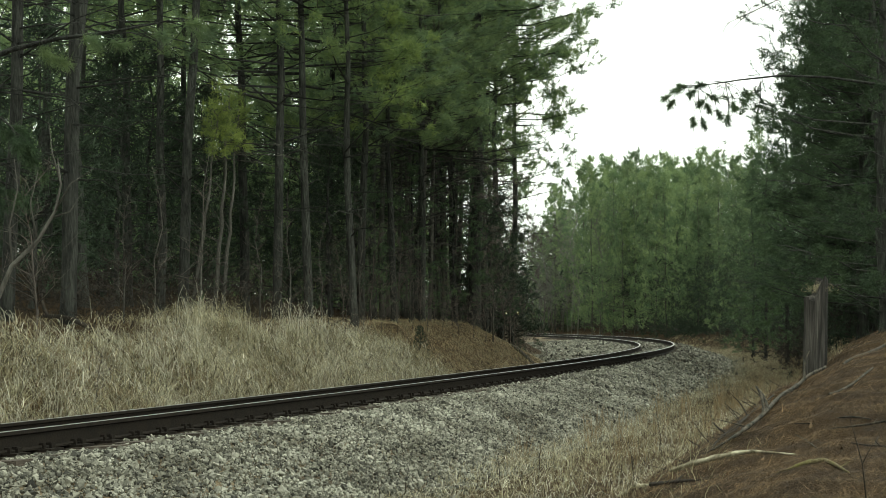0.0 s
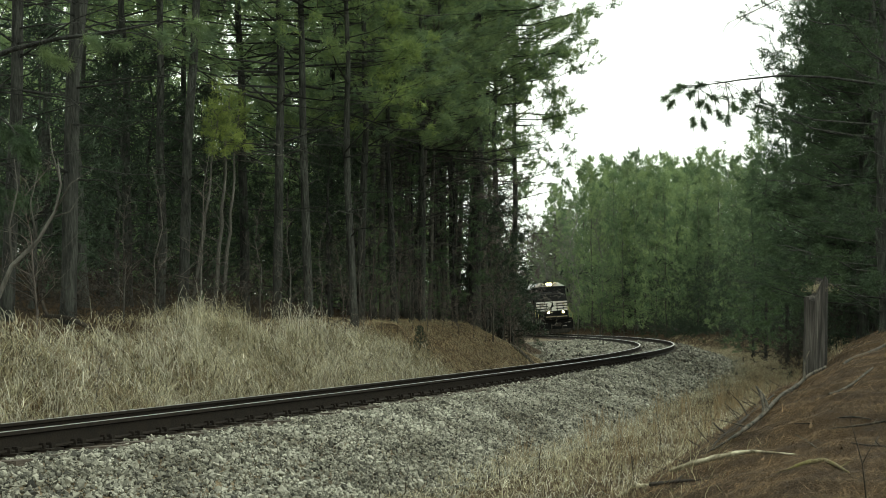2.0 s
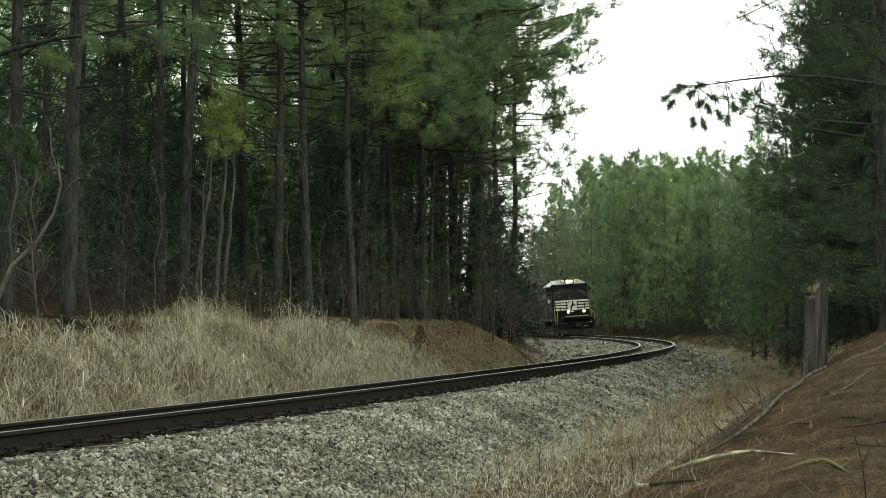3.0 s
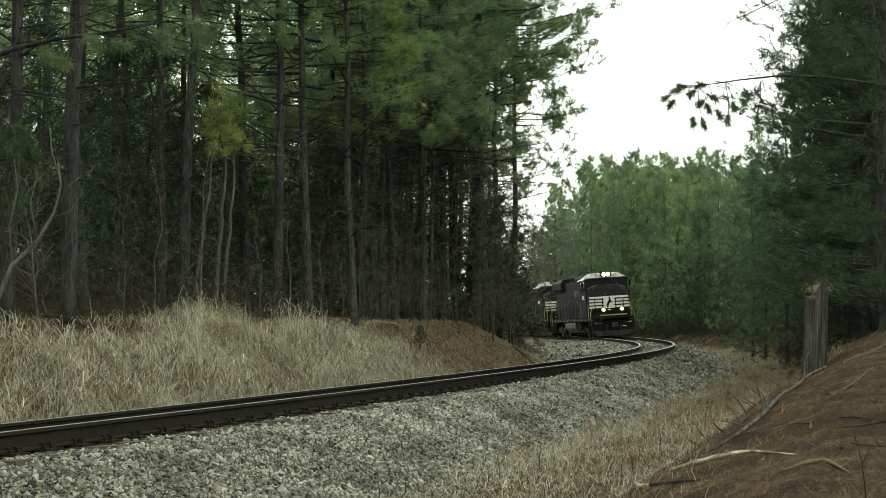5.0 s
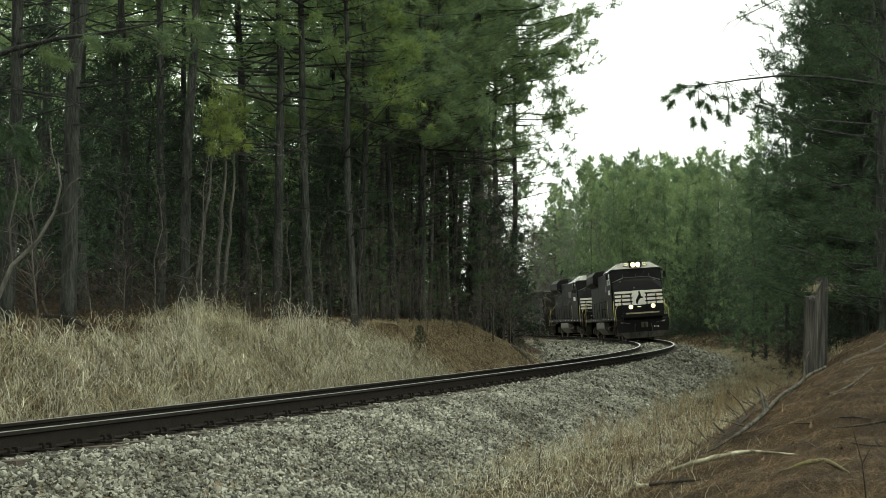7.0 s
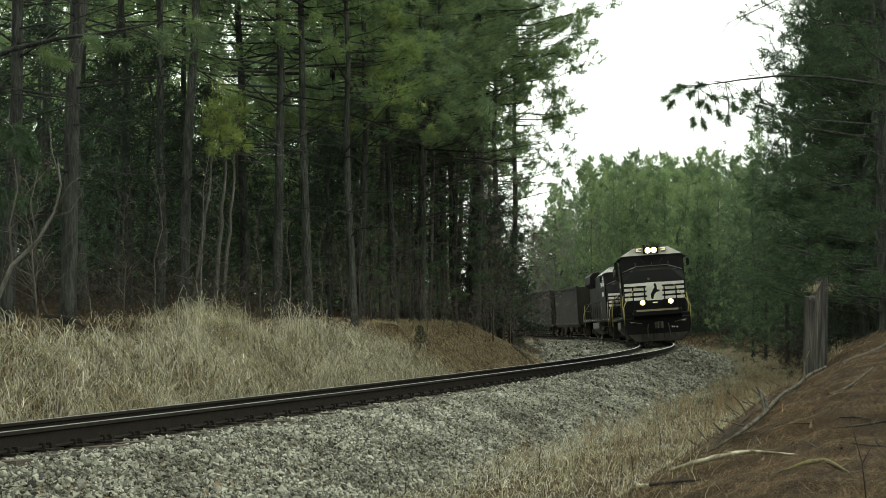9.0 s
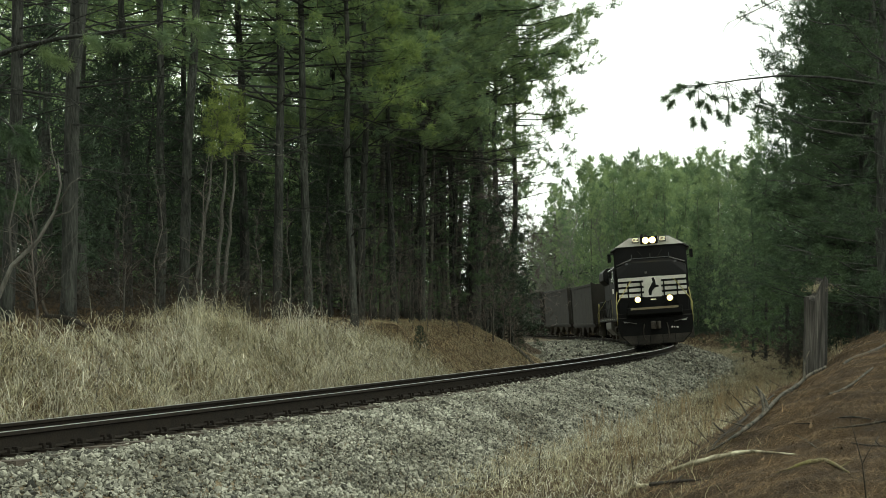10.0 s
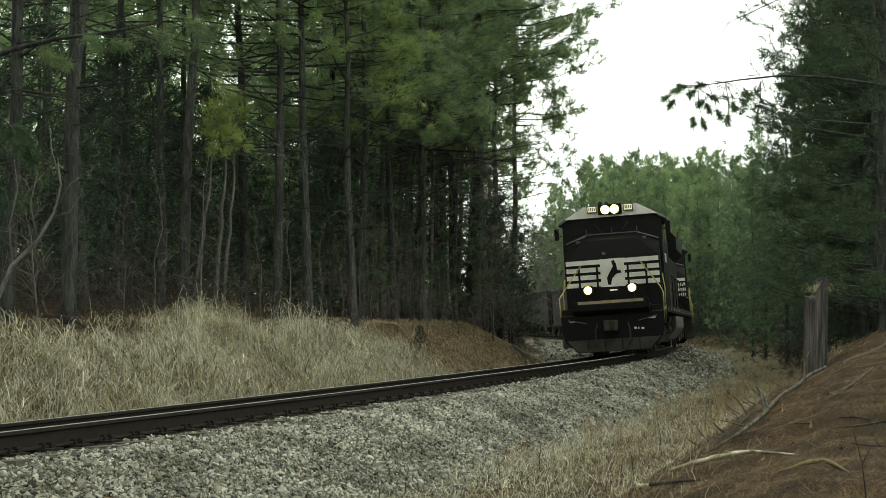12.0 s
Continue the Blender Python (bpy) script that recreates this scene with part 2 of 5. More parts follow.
def nearest(x, y):
    """s and o of plan places."""
    x, y = np.atleast_1d(x).astype(float), np.atleast_1d(y).astype(float)
    s, o = np.empty(x.size), np.empty(x.size)
    for i in range(0, x.size, 4000):
        dx, dy = x[i:i + 4000, None] - LINE_X, y[i:i + 4000, None] - LINE_Y
        k = np.argmin(dx * dx + dy * dy, 1)
        j = np.arange(len(k))
        a = LINE_A[k]
        side = dx[j, k] * np.sin(a) - dy[j, k] * np.cos(a)
        along = dx[j, k] * np.cos(a) + dy[j, k] * np.sin(a)
        close = np.abs(along) < 0.6
        s[i:i + 4000] = LINE_S[k] + np.where(close, along, 0)
        o[i:i + 4000] = np.where(close, side, np.sign(side) * np.sqrt(dx[j, k] ** 2 + dy[j, k] ** 2))
    return s, o


def wave(x, y, k=1.0):
    """A smooth unevenness of the ground, about -1 to 1."""
    return (np.sin(1.31 * k * x + 0.7 * k * y + 0.4) + np.sin(-0.83 * k * x + 1.77 * k * y + 2.1) + np.sin(2.9 * k * x + 2.2 * k * y + 1.0) * 0.6) / 2.6


def lumps(x, y, cell, seed):
    """Smooth random unevenness with lumps of one cell, -1 to 1."""
    i, j = np.floor(x / cell), np.floor(y / cell)
    u, v = x / cell - i, y / cell - j
    u, v = u * u * (3 - 2 * u), v * v * (3 - 2 * v)

    def at(a, b):
        h = np.sin(a * 127.1 + b * 311.7 + seed * 74.7) * 43758.5453
        return 2 * (h - np.floor(h)) - 1
    return (at(i, j) * (1 - u) + at(i + 1, j) * u) * (1 - v) + (at(i, j + 1) * (1 - u) + at(i + 1, j + 1) * u) * v


def ground(x, y):
    """Height of the ground."""
    x, y = np.atleast_1d(x).astype(float), np.atleast_1d(y).astype(float)
    s, o = nearest(x, y)
    base = GRADE * np.clip(s, -20, 160)
    back = -o - np.interp(s, [27, 40], [0.0, 3.8]) * (-o > 1.6)
    inner = np.interp(np.maximum(back, np.minimum(-o, 1.6)), [0, 1.6, 2.3, 3.0, 5.0, 8, 16, 30, 60, 120], [-0.95, -0.8, -0.5, -0.1, 0.9, 1.2, 2.2, 4.4, 9.0, 14.0])
    bank = np.interp(s, [-18, -14, -6, 0, 25, 50, 80], [0.2, 0.38, 0.9, 1.0, 1.0, 0.7, 0.5])
    outer = np.interp(o, [0, 2.2, 3.4, 5.3], [-0.95, -0.95, -0.68, -0.55])
    outer = outer + bank * np.interp(o, [5.3, 5.9, 6.5, 7.2, 9, 12, 30, 120], [0, 0.42, 0.9, 1.25, 1.6, 1.9, 4.5, 14])
    z = base + np.where(o < 0, inner, outer)
    rough = np.interp(np.abs(o), [2.5, 5, 12], [0.0, 0.05, 0.22])
    crumbs = np.interp(o, [5.2, 5.9], [0, 1]) * (0.022 * lumps(x, y, 0.6, 1) + 0.015 * lumps(x, y, 0.25, 2))
    return z + rough * (wave(x, y, 0.6) * 0.6 + wave(y, x, 2.1) * 0.3) + 0.015 * wave(x, y, 6) + crumbs


def ballast_height(s, o):
    """Top of the stone bed."""
    z = np.interp(o, [-6.2, -2.9, -2.2, -1.5, 0.7, 1.35, 1.6, 2.2, 3.9], [-1.8, -0.88, -0.58, -0.33, -0.165, -0.135, -0.165, -0.34, -0.9])
    wide = np.interp(s, [27, 40], [0.0, 1.0]) * (o < -1.5)
    z = z * (1 - wide) + wide * np.interp(o, [-6.2, -5.2, -1.5], [-0.95, -0.52, -0.33])
    return GRADE * s + z + 0.02 * wave(s * 2, o * 2, 1.5)


def ground_sheet():
    def steps(lo, hi, fine, reach):
        mid = np.arange(lo, hi, fine)
        up = hi + np.cumsum(fine * 1.25 ** np.arange(1, 40))
        down = lo - np.cumsum(fine * 1.25 ** np.arange(1, 40))
        return np.concatenate([down[down > -reach][::-1], mid, up[up < reach]])
    gx, gy = steps(-16, 22, 0.3, 2500), steps(3, 75, 0.35, 2500)
    gx = np.unique(np.concatenate([gx, np.arange(0.55, 5.6, 0.11)]).round(3))
    gy = np.unique(np.concatenate([gy, np.arange(6.05, 19, 0.13)]).round(3))
    X, Y = np.meshgrid(gx, gy)
    Z = ground(X.ravel(), Y.ravel())
    nx = len(gx)
    i = (np.arange(len(gy) - 1)[:, None] * nx + np.arange(nx - 1)).ravel()
    ob = raw("ground", np.stack([X.ravel(), Y.ravel(), Z], 1), np.stack([i, i + 1, i + nx + 1, i + nx], 1), M_SOIL, smooth=True)
    return tagged(ob, "brown forest soil covered in fallen pine straw", "ground", kind="structure")


def sweep(name, profile, s0, s1, step, mats, faces_mat=None, closed=True):
    """A cross-section of (o, z) pushed along the track; z is taken over the canted rail plane."""
    ss = np.arange(s0, s1 + 0.01, step)
    x, y, a = line(ss)
    k = len(profile)
    V = np.empty((len(ss), k, 3))
    for j, (o, z) in enumerate(profile):
        oo, zz = o * math.cos(CANT) - z * math.sin(CANT), o * math.sin(CANT) + z * math.cos(CANT)
        V[:, j] = np.stack([x + np.sin(a) * oo, y - np.cos(a) * oo, GRADE * ss + zz], 1)
    F, idx = [], []
    for i in range(len(ss) - 1):
        for j in range(k if closed else k - 1):
            j2 = (j + 1) % k
            F.append((i * k + j, i * k + j2, (i + 1) * k + j2, (i + 1) * k + j))
            idx.append(faces_mat[j] if faces_mat else 0)
    ob = raw(name, V.reshape(-1, 3), F, mats, smooth=False)
    ob.data.polygons.foreach_set("material_index", np.array(idx, np.int32))
    return ob


def rail(name, side, label):
    h = 0.17
    half = [(0.036, 0.0), (0.037, -0.03), (0.01, -0.043), (0.008, -0.145), (0.07, -0.158), (0.07, -h)]
    prof = [(0.026, 0.004)] + half
    prof = prof + [(-o, z) for o, z in reversed(prof)]
    mid = side * 0.755
    mats = [1] * len(prof)
    mats[-1] = 0
    mats[0] = mats[-2] = 0
    ob = sweep(name, [(mid + o, z) for o, z in prof], -45, 300, 1.0, [M_RAILTOP, M_RAIL], mats)
    return tagged(ob, label, "rail", group="rails of the track", kind="structure")


def ballast_bed():
    ss = np.concatenate([np.arange(-45, 80, 0.4), np.arange(80, 300, 1.5)])
    oo = np.arange(-6.1, 4.0, 0.2)
    S, O = np.meshgrid(ss, oo, indexing="ij")
    x, y = beside(S.ravel(), O.ravel())
    z = ballast_height(S.ravel(), O.ravel()) - 0.02
    k = len(oo)
    i = (np.arange(len(ss) - 1)[:, None] * k + np.arange(k - 1)).ravel()
    ob = raw("ballast_bed", np.stack([x, y, z], 1), np.stack([i, i + k, i + k + 1, i + 1], 1), M_BALLAST, smooth=True)
    return tagged(ob, "bed of grey crushed stone under the railway track", "ballast", kind="structure")


def stones(name, s0, s1, o0, o1, count, size, seed, label):
    """Loose angular stones lying on the bed, too many to count."""
    rng = np.random.default_rng(seed)
    s, o = rng.uniform(s0, s1, count), rng.uniform(o0, o1, count)
    keep = (np.abs(np.abs(o) - 0.755) > 0.13) & ((o < 0.7) | (rng.random(count) < np.clip((o - 0.8) / 0.45, 0.3, 1))) & ((o < 2.9) | (rng.random(count) < np.clip((3.9 - o) / 1.0, 0, 1)))
    s, o = s[keep], o[keep]
    x, y = beside(s, o)
    n = len(s)
    r = size * rng.lognormal(0, 0.36, n)
    z = np.maximum(ballast_height(s, o), ground(x, y))
    bare = (o > 0) | (ballast_height(s, o) > ground(x, y) - 0.04)
    s, o, x, y, r, z = s[bare], o[bare], x[bare], y[bare], r[bare], z[bare]
    n = len(s)
    z = z + r * rng.uniform(-0.3, 0.4, n)
    # six corners of a squeezed, broken block
    octa = np.array([[1, 0.2, 0], [-0.1, 1, 0.1], [-1, -0.1, 0.1], [0.15, -1, 0], [0.1, 0, 1], [0, 0.1, -1]], float)
    v = (octa[None] + rng.uniform(-0.3, 0.3, (n, 6, 3))) * rng.uniform(0.58, 1.25, (n, 1, 3)) * r[:, None, None]
    q = rng.normal(size=(n, 4))
    q /= np.linalg.norm(q, axis=1)[:, None]
    w, a, b, c = q.T
    R = np.stack([1 - 2 * (b * b + c * c), 2 * (a * b - w * c), 2 * (a * c + w * b), 2 * (a * b + w * c), 1 - 2 * (a * a + c * c), 2 * (b * c - w * a),
                  2 * (a * c - w * b), 2 * (b * c + w * a), 1 - 2 * (a * a + b * b)], 1).reshape(n, 3, 3)
    v = np.einsum("nij,nkj->nki", R, v) + np.stack([x, y, z], 1)[:, None]
    f = np.array([[0, 1, 4], [1, 2, 4], [2, 3, 4], [3, 0, 4], [1, 0, 5], [2, 1, 5], [3, 2, 5], [0, 3, 5]])
    F = (np.arange(n)[:, None, None] * 6 + f[None]).reshape(-1, 3)
    tagged(raw(name, v.reshape(-1, 3), F, M_STONE), label, "gravel", kind="stuff")


def ties():
    """Wooden cross ties, each with its two spiked plates."""
    tie = bmesh.new()
    box(tie, -0.115, 0.115, -1.3, 1.3, -0.375, -0.196)
    track = tagged(new("tie_row"), "row of dark creosoted wooden ties under the rails", "ties", kind="structure")
    first = part("tie", tie, M_TIE, track)
    pl = bmesh.new()
    for c in (-0.755, 0.755):
        box(pl, -0.095, 0.095, c - 0.2, c + 0.17, -0.194, -0.171)
        for dx in (-0.055, 0.055):
            for dy in (-0.105, 0.105):
                box(pl, dx - 0.012, dx + 0.012, c + dy - 0.012, c + dy + 0.012, -0.175, -0.13)
                box(pl, dx - 0.02, dx + 0.02, c + dy * 0.86 - 0.022, c + dy * 0.86 + 0.022, -0.14, -0.122)
        for dx in (0.15,):
            box(pl, dx - 0.03, dx + 0.03, c - 0.07, c + 0.09, -0.2, -0.135)
    plate = part("tie_plate", pl, M_RAIL, first, "rusty spiked tie plates and rail anchors")
    for i in range(260):
        s = -20.0 + 0.5 * i + 0.02 * math.sin(i * 7.3)
        x, y, a = (float(v) for v in line(s))
        m = Matrix.Translation((x, y, GRADE * s)) @ Matrix.Rotation(a, 4, "Z") @ Matrix.Rotation(-CANT, 4, "X")
        t = first if i == 0 else new("tie", first.data)
        t.parent = track
        t.matrix_basis = m
        if 0 < i < 90:
            p = new("tie_plate", plate.data)
            p.parent = t
            tagged(p, "rusty spiked tie plates and rail anchors")


# ---- plants ----
def blades(name, x, y, z, height, width, lean, seed, mat, label, category, segs=3, away=None, hook=1.15, start=0.0):
    """Bent blades, each a tapering strip; one object that nobody could count. away: the way in which each one bends."""
    rng = np.random.default_rng(seed)
    n = len(x)
    a = rng.uniform(0, 2 * math.pi, n) if away is None else away + rng.normal(0, 0.5, n)
    face = rng.uniform(0, 2 * math.pi, n)
    curl = np.clip(lean * np.abs(rng.normal(1.25, 0.65, n)), 0.15, 2.9)
    first = np.abs(rng.normal(0, 1, n)) * start
    V = np.empty((n, segs + 1, 2, 3))
    out, up = np.zeros(n), np.zeros(n)
    for k in range(segs + 1):
        t = k / segs
        if k:
            bent = first + curl * ((k - 0.5) / segs) ** hook
            out = out + height / segs * np.sin(bent)
            up = up + height / segs * np.cos(bent)
        w = width * (1 - 0.75 * t ** 1.5) * 0.5
        cx, cy = x + np.cos(a) * out, y + np.sin(a) * out
        for j, sg in enumerate((-1, 1)):
            V[:, k, j] = np.stack([cx + np.cos(face) * w * sg, cy + np.sin(face) * w * sg, z + up], 1)
    f = np.array([[2 * k, 2 * k + 1, 2 * k + 3, 2 * k + 2] for k in range(segs)])
    F = (np.arange(n)[:, None, None] * (2 * segs + 2) + f[None]).reshape(-1, 4)
    return tagged(raw(name, V.reshape(-1, 3), F, mat), label, category, kind="stuff")


def needle_mesh(pos, aim, rng, per, length, width, spread):
    """Sprays of needles: per thin triangles at each place, opening round its aim."""
    n = len(pos)
    d = aim[:, None] * 0.75 + rng.normal(0, spread, (n, per, 3))
    d /= np.linalg.norm(d, axis=2)[..., None]
    side = np.cross(d, rng.normal(size=(n, per, 3)))
    side /= np.linalg.norm(side, axis=2)[..., None]
    L = length * rng.uniform(0.6, 1.25, (n, per, 1))
    root = pos[:, None] + aim[:, None] * rng.uniform(-0.5, 0.6, (n, per, 1)) * length
    tip = root + d * L
    tip[..., 2] -= 0.12 * L[..., 0]
    V = np.stack([root - side * width / 2, root + side * width / 2, tip], 2)
    return V.reshape(-1, 3)


def stem_mesh(bm, path, r0, r1, sides):
    k = len(path) - 1
    tube(bm, path, [r0 + (r1 - r0) * i / k for i in range(k + 1)], sides)


def pine(seed, height, radius, crown_from, crown_wide, whorls, tufts, per=12, needle=0.2, width=0.014, spread=0.95, dead=14, lean=0.02,
         mat=None, bark=None, label="", rise=0.35, shape=0.6, reach=(0.45, 1.0), twiggy=True, sides=10, shoots=0.0):
    """A pine: tapered trunk with dead stubs below, limbs in whorls with side twigs and needle sprays above."""
    rng = np.random.default_rng(seed)
    tree = thing("pine_tree", label or "tall pine with rough grey-brown bark and green needles", "tree", "pines of the wood")
    tb = bmesh.new()
    bend = rng.normal(0, lean * 1.3, 2)
    wob = rng.normal(0, 0.085, (12, 2))

    def spine(z):
        t = z / height
        k = t * 10
        i = min(int(k), 10)
        w = wob[i] * (1 - k + i) + wob[i + 1] * (k - i)
        return Vector((bend[0] * z + w[0] * min(1, t * 4), bend[1] * z + w[1] * min(1, t * 4), z))
    zs = [-0.3, 0.0, 0.25, 0.8] + list(np.linspace(2, height, 9))
    rad = [radius * 1.45, radius * 1.3, radius * 1.1, radius] + [radius * (1 - 0.93 * ((z - 0.8) / (height - 0.8))) + 0.008 for z in np.linspace(2, height, 9)]
    tube(tb, [spine(z) if z > 0 else Vector((0, 0, z)) for z in zs], rad, sides)
    for _ in range(dead):
        z = rng.uniform(min(height * 0.1, crown_from * 0.5), min(crown_from * 1.15, height * 0.8))
        a, ln = rng.uniform(0, 6.28), rng.uniform(0.5, 2.9)
        p = spine(z)
        d = Vector((math.cos(a), math.sin(a), rng.uniform(-0.15, 0.45)))
        q = p + d * ln * 0.55 + Vector((0, 0, rng.uniform(-0.1, 0.12)))
        stem_mesh(tb, [p, q, p + d * ln + Vector((rng.normal(0, 0.12), rng.normal(0, 0.12), rng.uniform(-0.3, 0.25)))], 0.022, 0.005, 4)
        if rng.random() < 0.6:
            stem_mesh(tb, [q, q + Vector((rng.normal(0, 0.4), rng.normal(0, 0.4), rng.normal(0, 0.25)))], 0.011, 0.004, 3)
    part("trunk", tb, bark or M_BARK, tree)
    lb = bmesh.new()
    P, A = [], []
    per_whorl = max(1, tufts // whorls)
    for i in range(whorls):
        t = (i + rng.uniform(0, 0.8)) / whorls
        z = crown_from + (height - crown_from) * t
        wide = crown_wide * (1 - t) ** shape * rng.uniform(*reach) + 0.25
        a = rng.uniform(0, 6.28)
        up = rise * (0.3 + t) + rng.normal(0, 0.12)
        p = spine(z)
        d = Vector((math.cos(a), math.sin(a), up)).normalized()
        sag = -0.06 * wide
        end = p + d * wide
        mid = p + d * wide * 0.5 + Vector((0, 0, sag))
        stem_mesh(lb, [p, mid, end], 0.008 + 0.008 * wide, 0.005, 3)
        subs = max(2, int(1.5 * wide))
        twigs = []
        for _ in range(subs):
            f = rng.uniform(0.35, 1.0)
            b = p.lerp(mid, f * 2) if f < 0.5 else mid.lerp(end, f * 2 - 1)
            sd = (d * 0.6 + Vector(rng.normal(0, 0.55, 3))).normalized()
            sd.z = abs(sd.z) * 0.5
            e = b + sd * (0.25 + wide * rng.uniform(0.1, 0.28))
            if twiggy:
                stem_mesh(lb, [b, e], 0.01, 0.004, 3)
            twigs.append((b, e))
        twigs.append((mid, end))
        if shoots:
            # the ends of limbs turn up into brush-like shoots
            tips = [e for _, e in twigs]
            twigs = twigs[-1:] + [(e, e + Vector((rng.normal(0, 0.12), rng.normal(0, 0.12), shoots * rng.uniform(0.6, 1.3)))) for e in tips]
        for _ in range(per_whorl):
            b, e = twigs[rng.integers(len(twigs))]
            f = 1.06 - abs(rng.normal(0, 0.24))
            P.append(b.lerp(e, f) + Vector(rng.normal(0, 0.1, 3)))
            A.append(((e - b).normalized() * 0.6 + Vector((0, 0, 0.35)) + Vector(rng.normal(0, 0.4, 3))).normalized())
    top = spine(height)
    leader = 0.7 + 1.2 * shoots
    for _ in range(int(max(3, per_whorl // 3) * leader / 0.7)):
        P.append(top + Vector((rng.normal(0, 0.08), rng.normal(0, 0.08), rng.uniform(-leader, 0.1))))
        A.append(Vector((rng.normal(0, 0.4), rng.normal(0, 0.4), 1)).normalized())
    V = needle_mesh(np.array([tuple(p) for p in P]), np.array([tuple(a) for a in A]), rng, per, needle, width, spread)
    tagged(part("branchwork", lb, bark or M_BARK, tree), kind="stuff")
    raw("crown", V, np.arange(len(V)).reshape(-1, 3), mat or M_PINE, tree)
    return tree


def bare_tree(seed, height, radius, label, mat, spreadout=0.5, count=26, lean=(0, 0), twigs=None):
    """A leafless sapling or brush: stem, limbs and forked twigs."""
    rng = np.random.default_rng(seed)
    tree = thing("bare_sapling", label, "sapling", "bare undergrowth")
    bm = bmesh.new()
    pts = [Vector((lean[0] * t * height + rng.normal(0, 0.04 * height * t), lean[1] * t * height + rng.normal(0, 0.04 * height * t), t * height - (0.15 if t == 0 else 0))) for t in (0, 0.2, 0.4, 0.6, 0.8, 1)]
    stem_mesh(bm, pts, radius, 0.006, 6)
    part("trunk", bm, mat, tree)
    tw = bmesh.new()
    for _ in range(count):
        t = rng.uniform(0.15, 1)
        k = min(4, int(t * 5))
        b = pts[k].lerp(pts[k + 1], t * 5 - k)
        a = rng.uniform(0, 6.28)
        ln = height * spreadout * rng.uniform(0.2, 0.6) * (1.15 - t)
        d = Vector((math.cos(a), math.sin(a), rng.uniform(0.3, 1.3))).normalized()
        m = b + d * ln * 0.5 + Vector(rng.normal(0, 0.05 * ln, 3))
        e = b + d * ln + Vector((rng.normal(0, 0.12 * ln), rng.normal(0, 0.12 * ln), -0.08 * ln))
        stem_mesh(tw, [b, m, e], max(0.004, radius * 0.35), 0.003, 4)
        for _ in range(3):
            q = m.lerp(e, rng.uniform(-0.3, 0.9))
            stem_mesh(tw, [q, q + Vector((rng.normal(0, 0.3), rng.normal(0, 0.3), rng.uniform(0, 0.5))) * ln], 0.004, 0.002, 3)
    tagged(part("twig_spray", tw, twigs or M_TWIG, tree), kind="stuff")
    return tree


def put(tree, x, y, turn=0.0, size=1.0, tilt=(0, 0), sink=0.05, first=False):
    z = float(ground(x, y)[0]) - sink
    m = Matrix.Translation((x, y, z)) @ Euler((tilt[0], tilt[1], turn)).to_matrix().to_4x4()
    if first:
        tree.matrix_basis = m
        t = tree
    else:
        t = copy_thing(tree, m)
    t.scale = (size, size, size)
    return t


def sight(px, depth):
    """Plan place at a bearing (in thousandths of the depth) and a depth."""
    return px * depth / 1000.0, depth


def woods_mass(name, clumps, x_range, y_range, o_range, z_range, per, length, width, spread, seed, mat, label, low=1.0):
    """Foliage of the deeper woods, in uneven clumps too many to count, over a rectangle of the plan within a band beside the track."""
    r = np.random.default_rng(seed)
    x, y = r.uniform(*x_range, clumps * 3), r.uniform(*y_range, clumps * 3)
    _, o = nearest(x, y)
    inside = np.nonzero((o > o_range[0]) & (o < o_range[1]))[0][:clumps]
    x, y, n = x[inside], y[inside], len(inside)
    z = ground(x, y) + z_range[0] + (z_range[1] - z_range[0]) * r.random(n) ** low
    c = np.stack([x, y, z], 1)
    size = spread * r.lognormal(0, 0.3, n)
    pos = c[:, None] + r.normal(0, 1, (n, per // 8, 3)) * size[:, None, None] * np.array([1.2, 1.2, 0.55])
    aim = r.normal(0, 0.6, (n, per // 8, 3)) + np.array([0, 0, 0.5])
    aim /= np.linalg.norm(aim, axis=2)[..., None]
    V = needle_mesh(pos.reshape(-1, 3), aim.reshape(-1, 3), r, 8, length, width, 0.55)
    return tagged(raw(name, V, np.arange(len(V)).reshape(-1, 3), mat), label, "woods", kind="stuff")


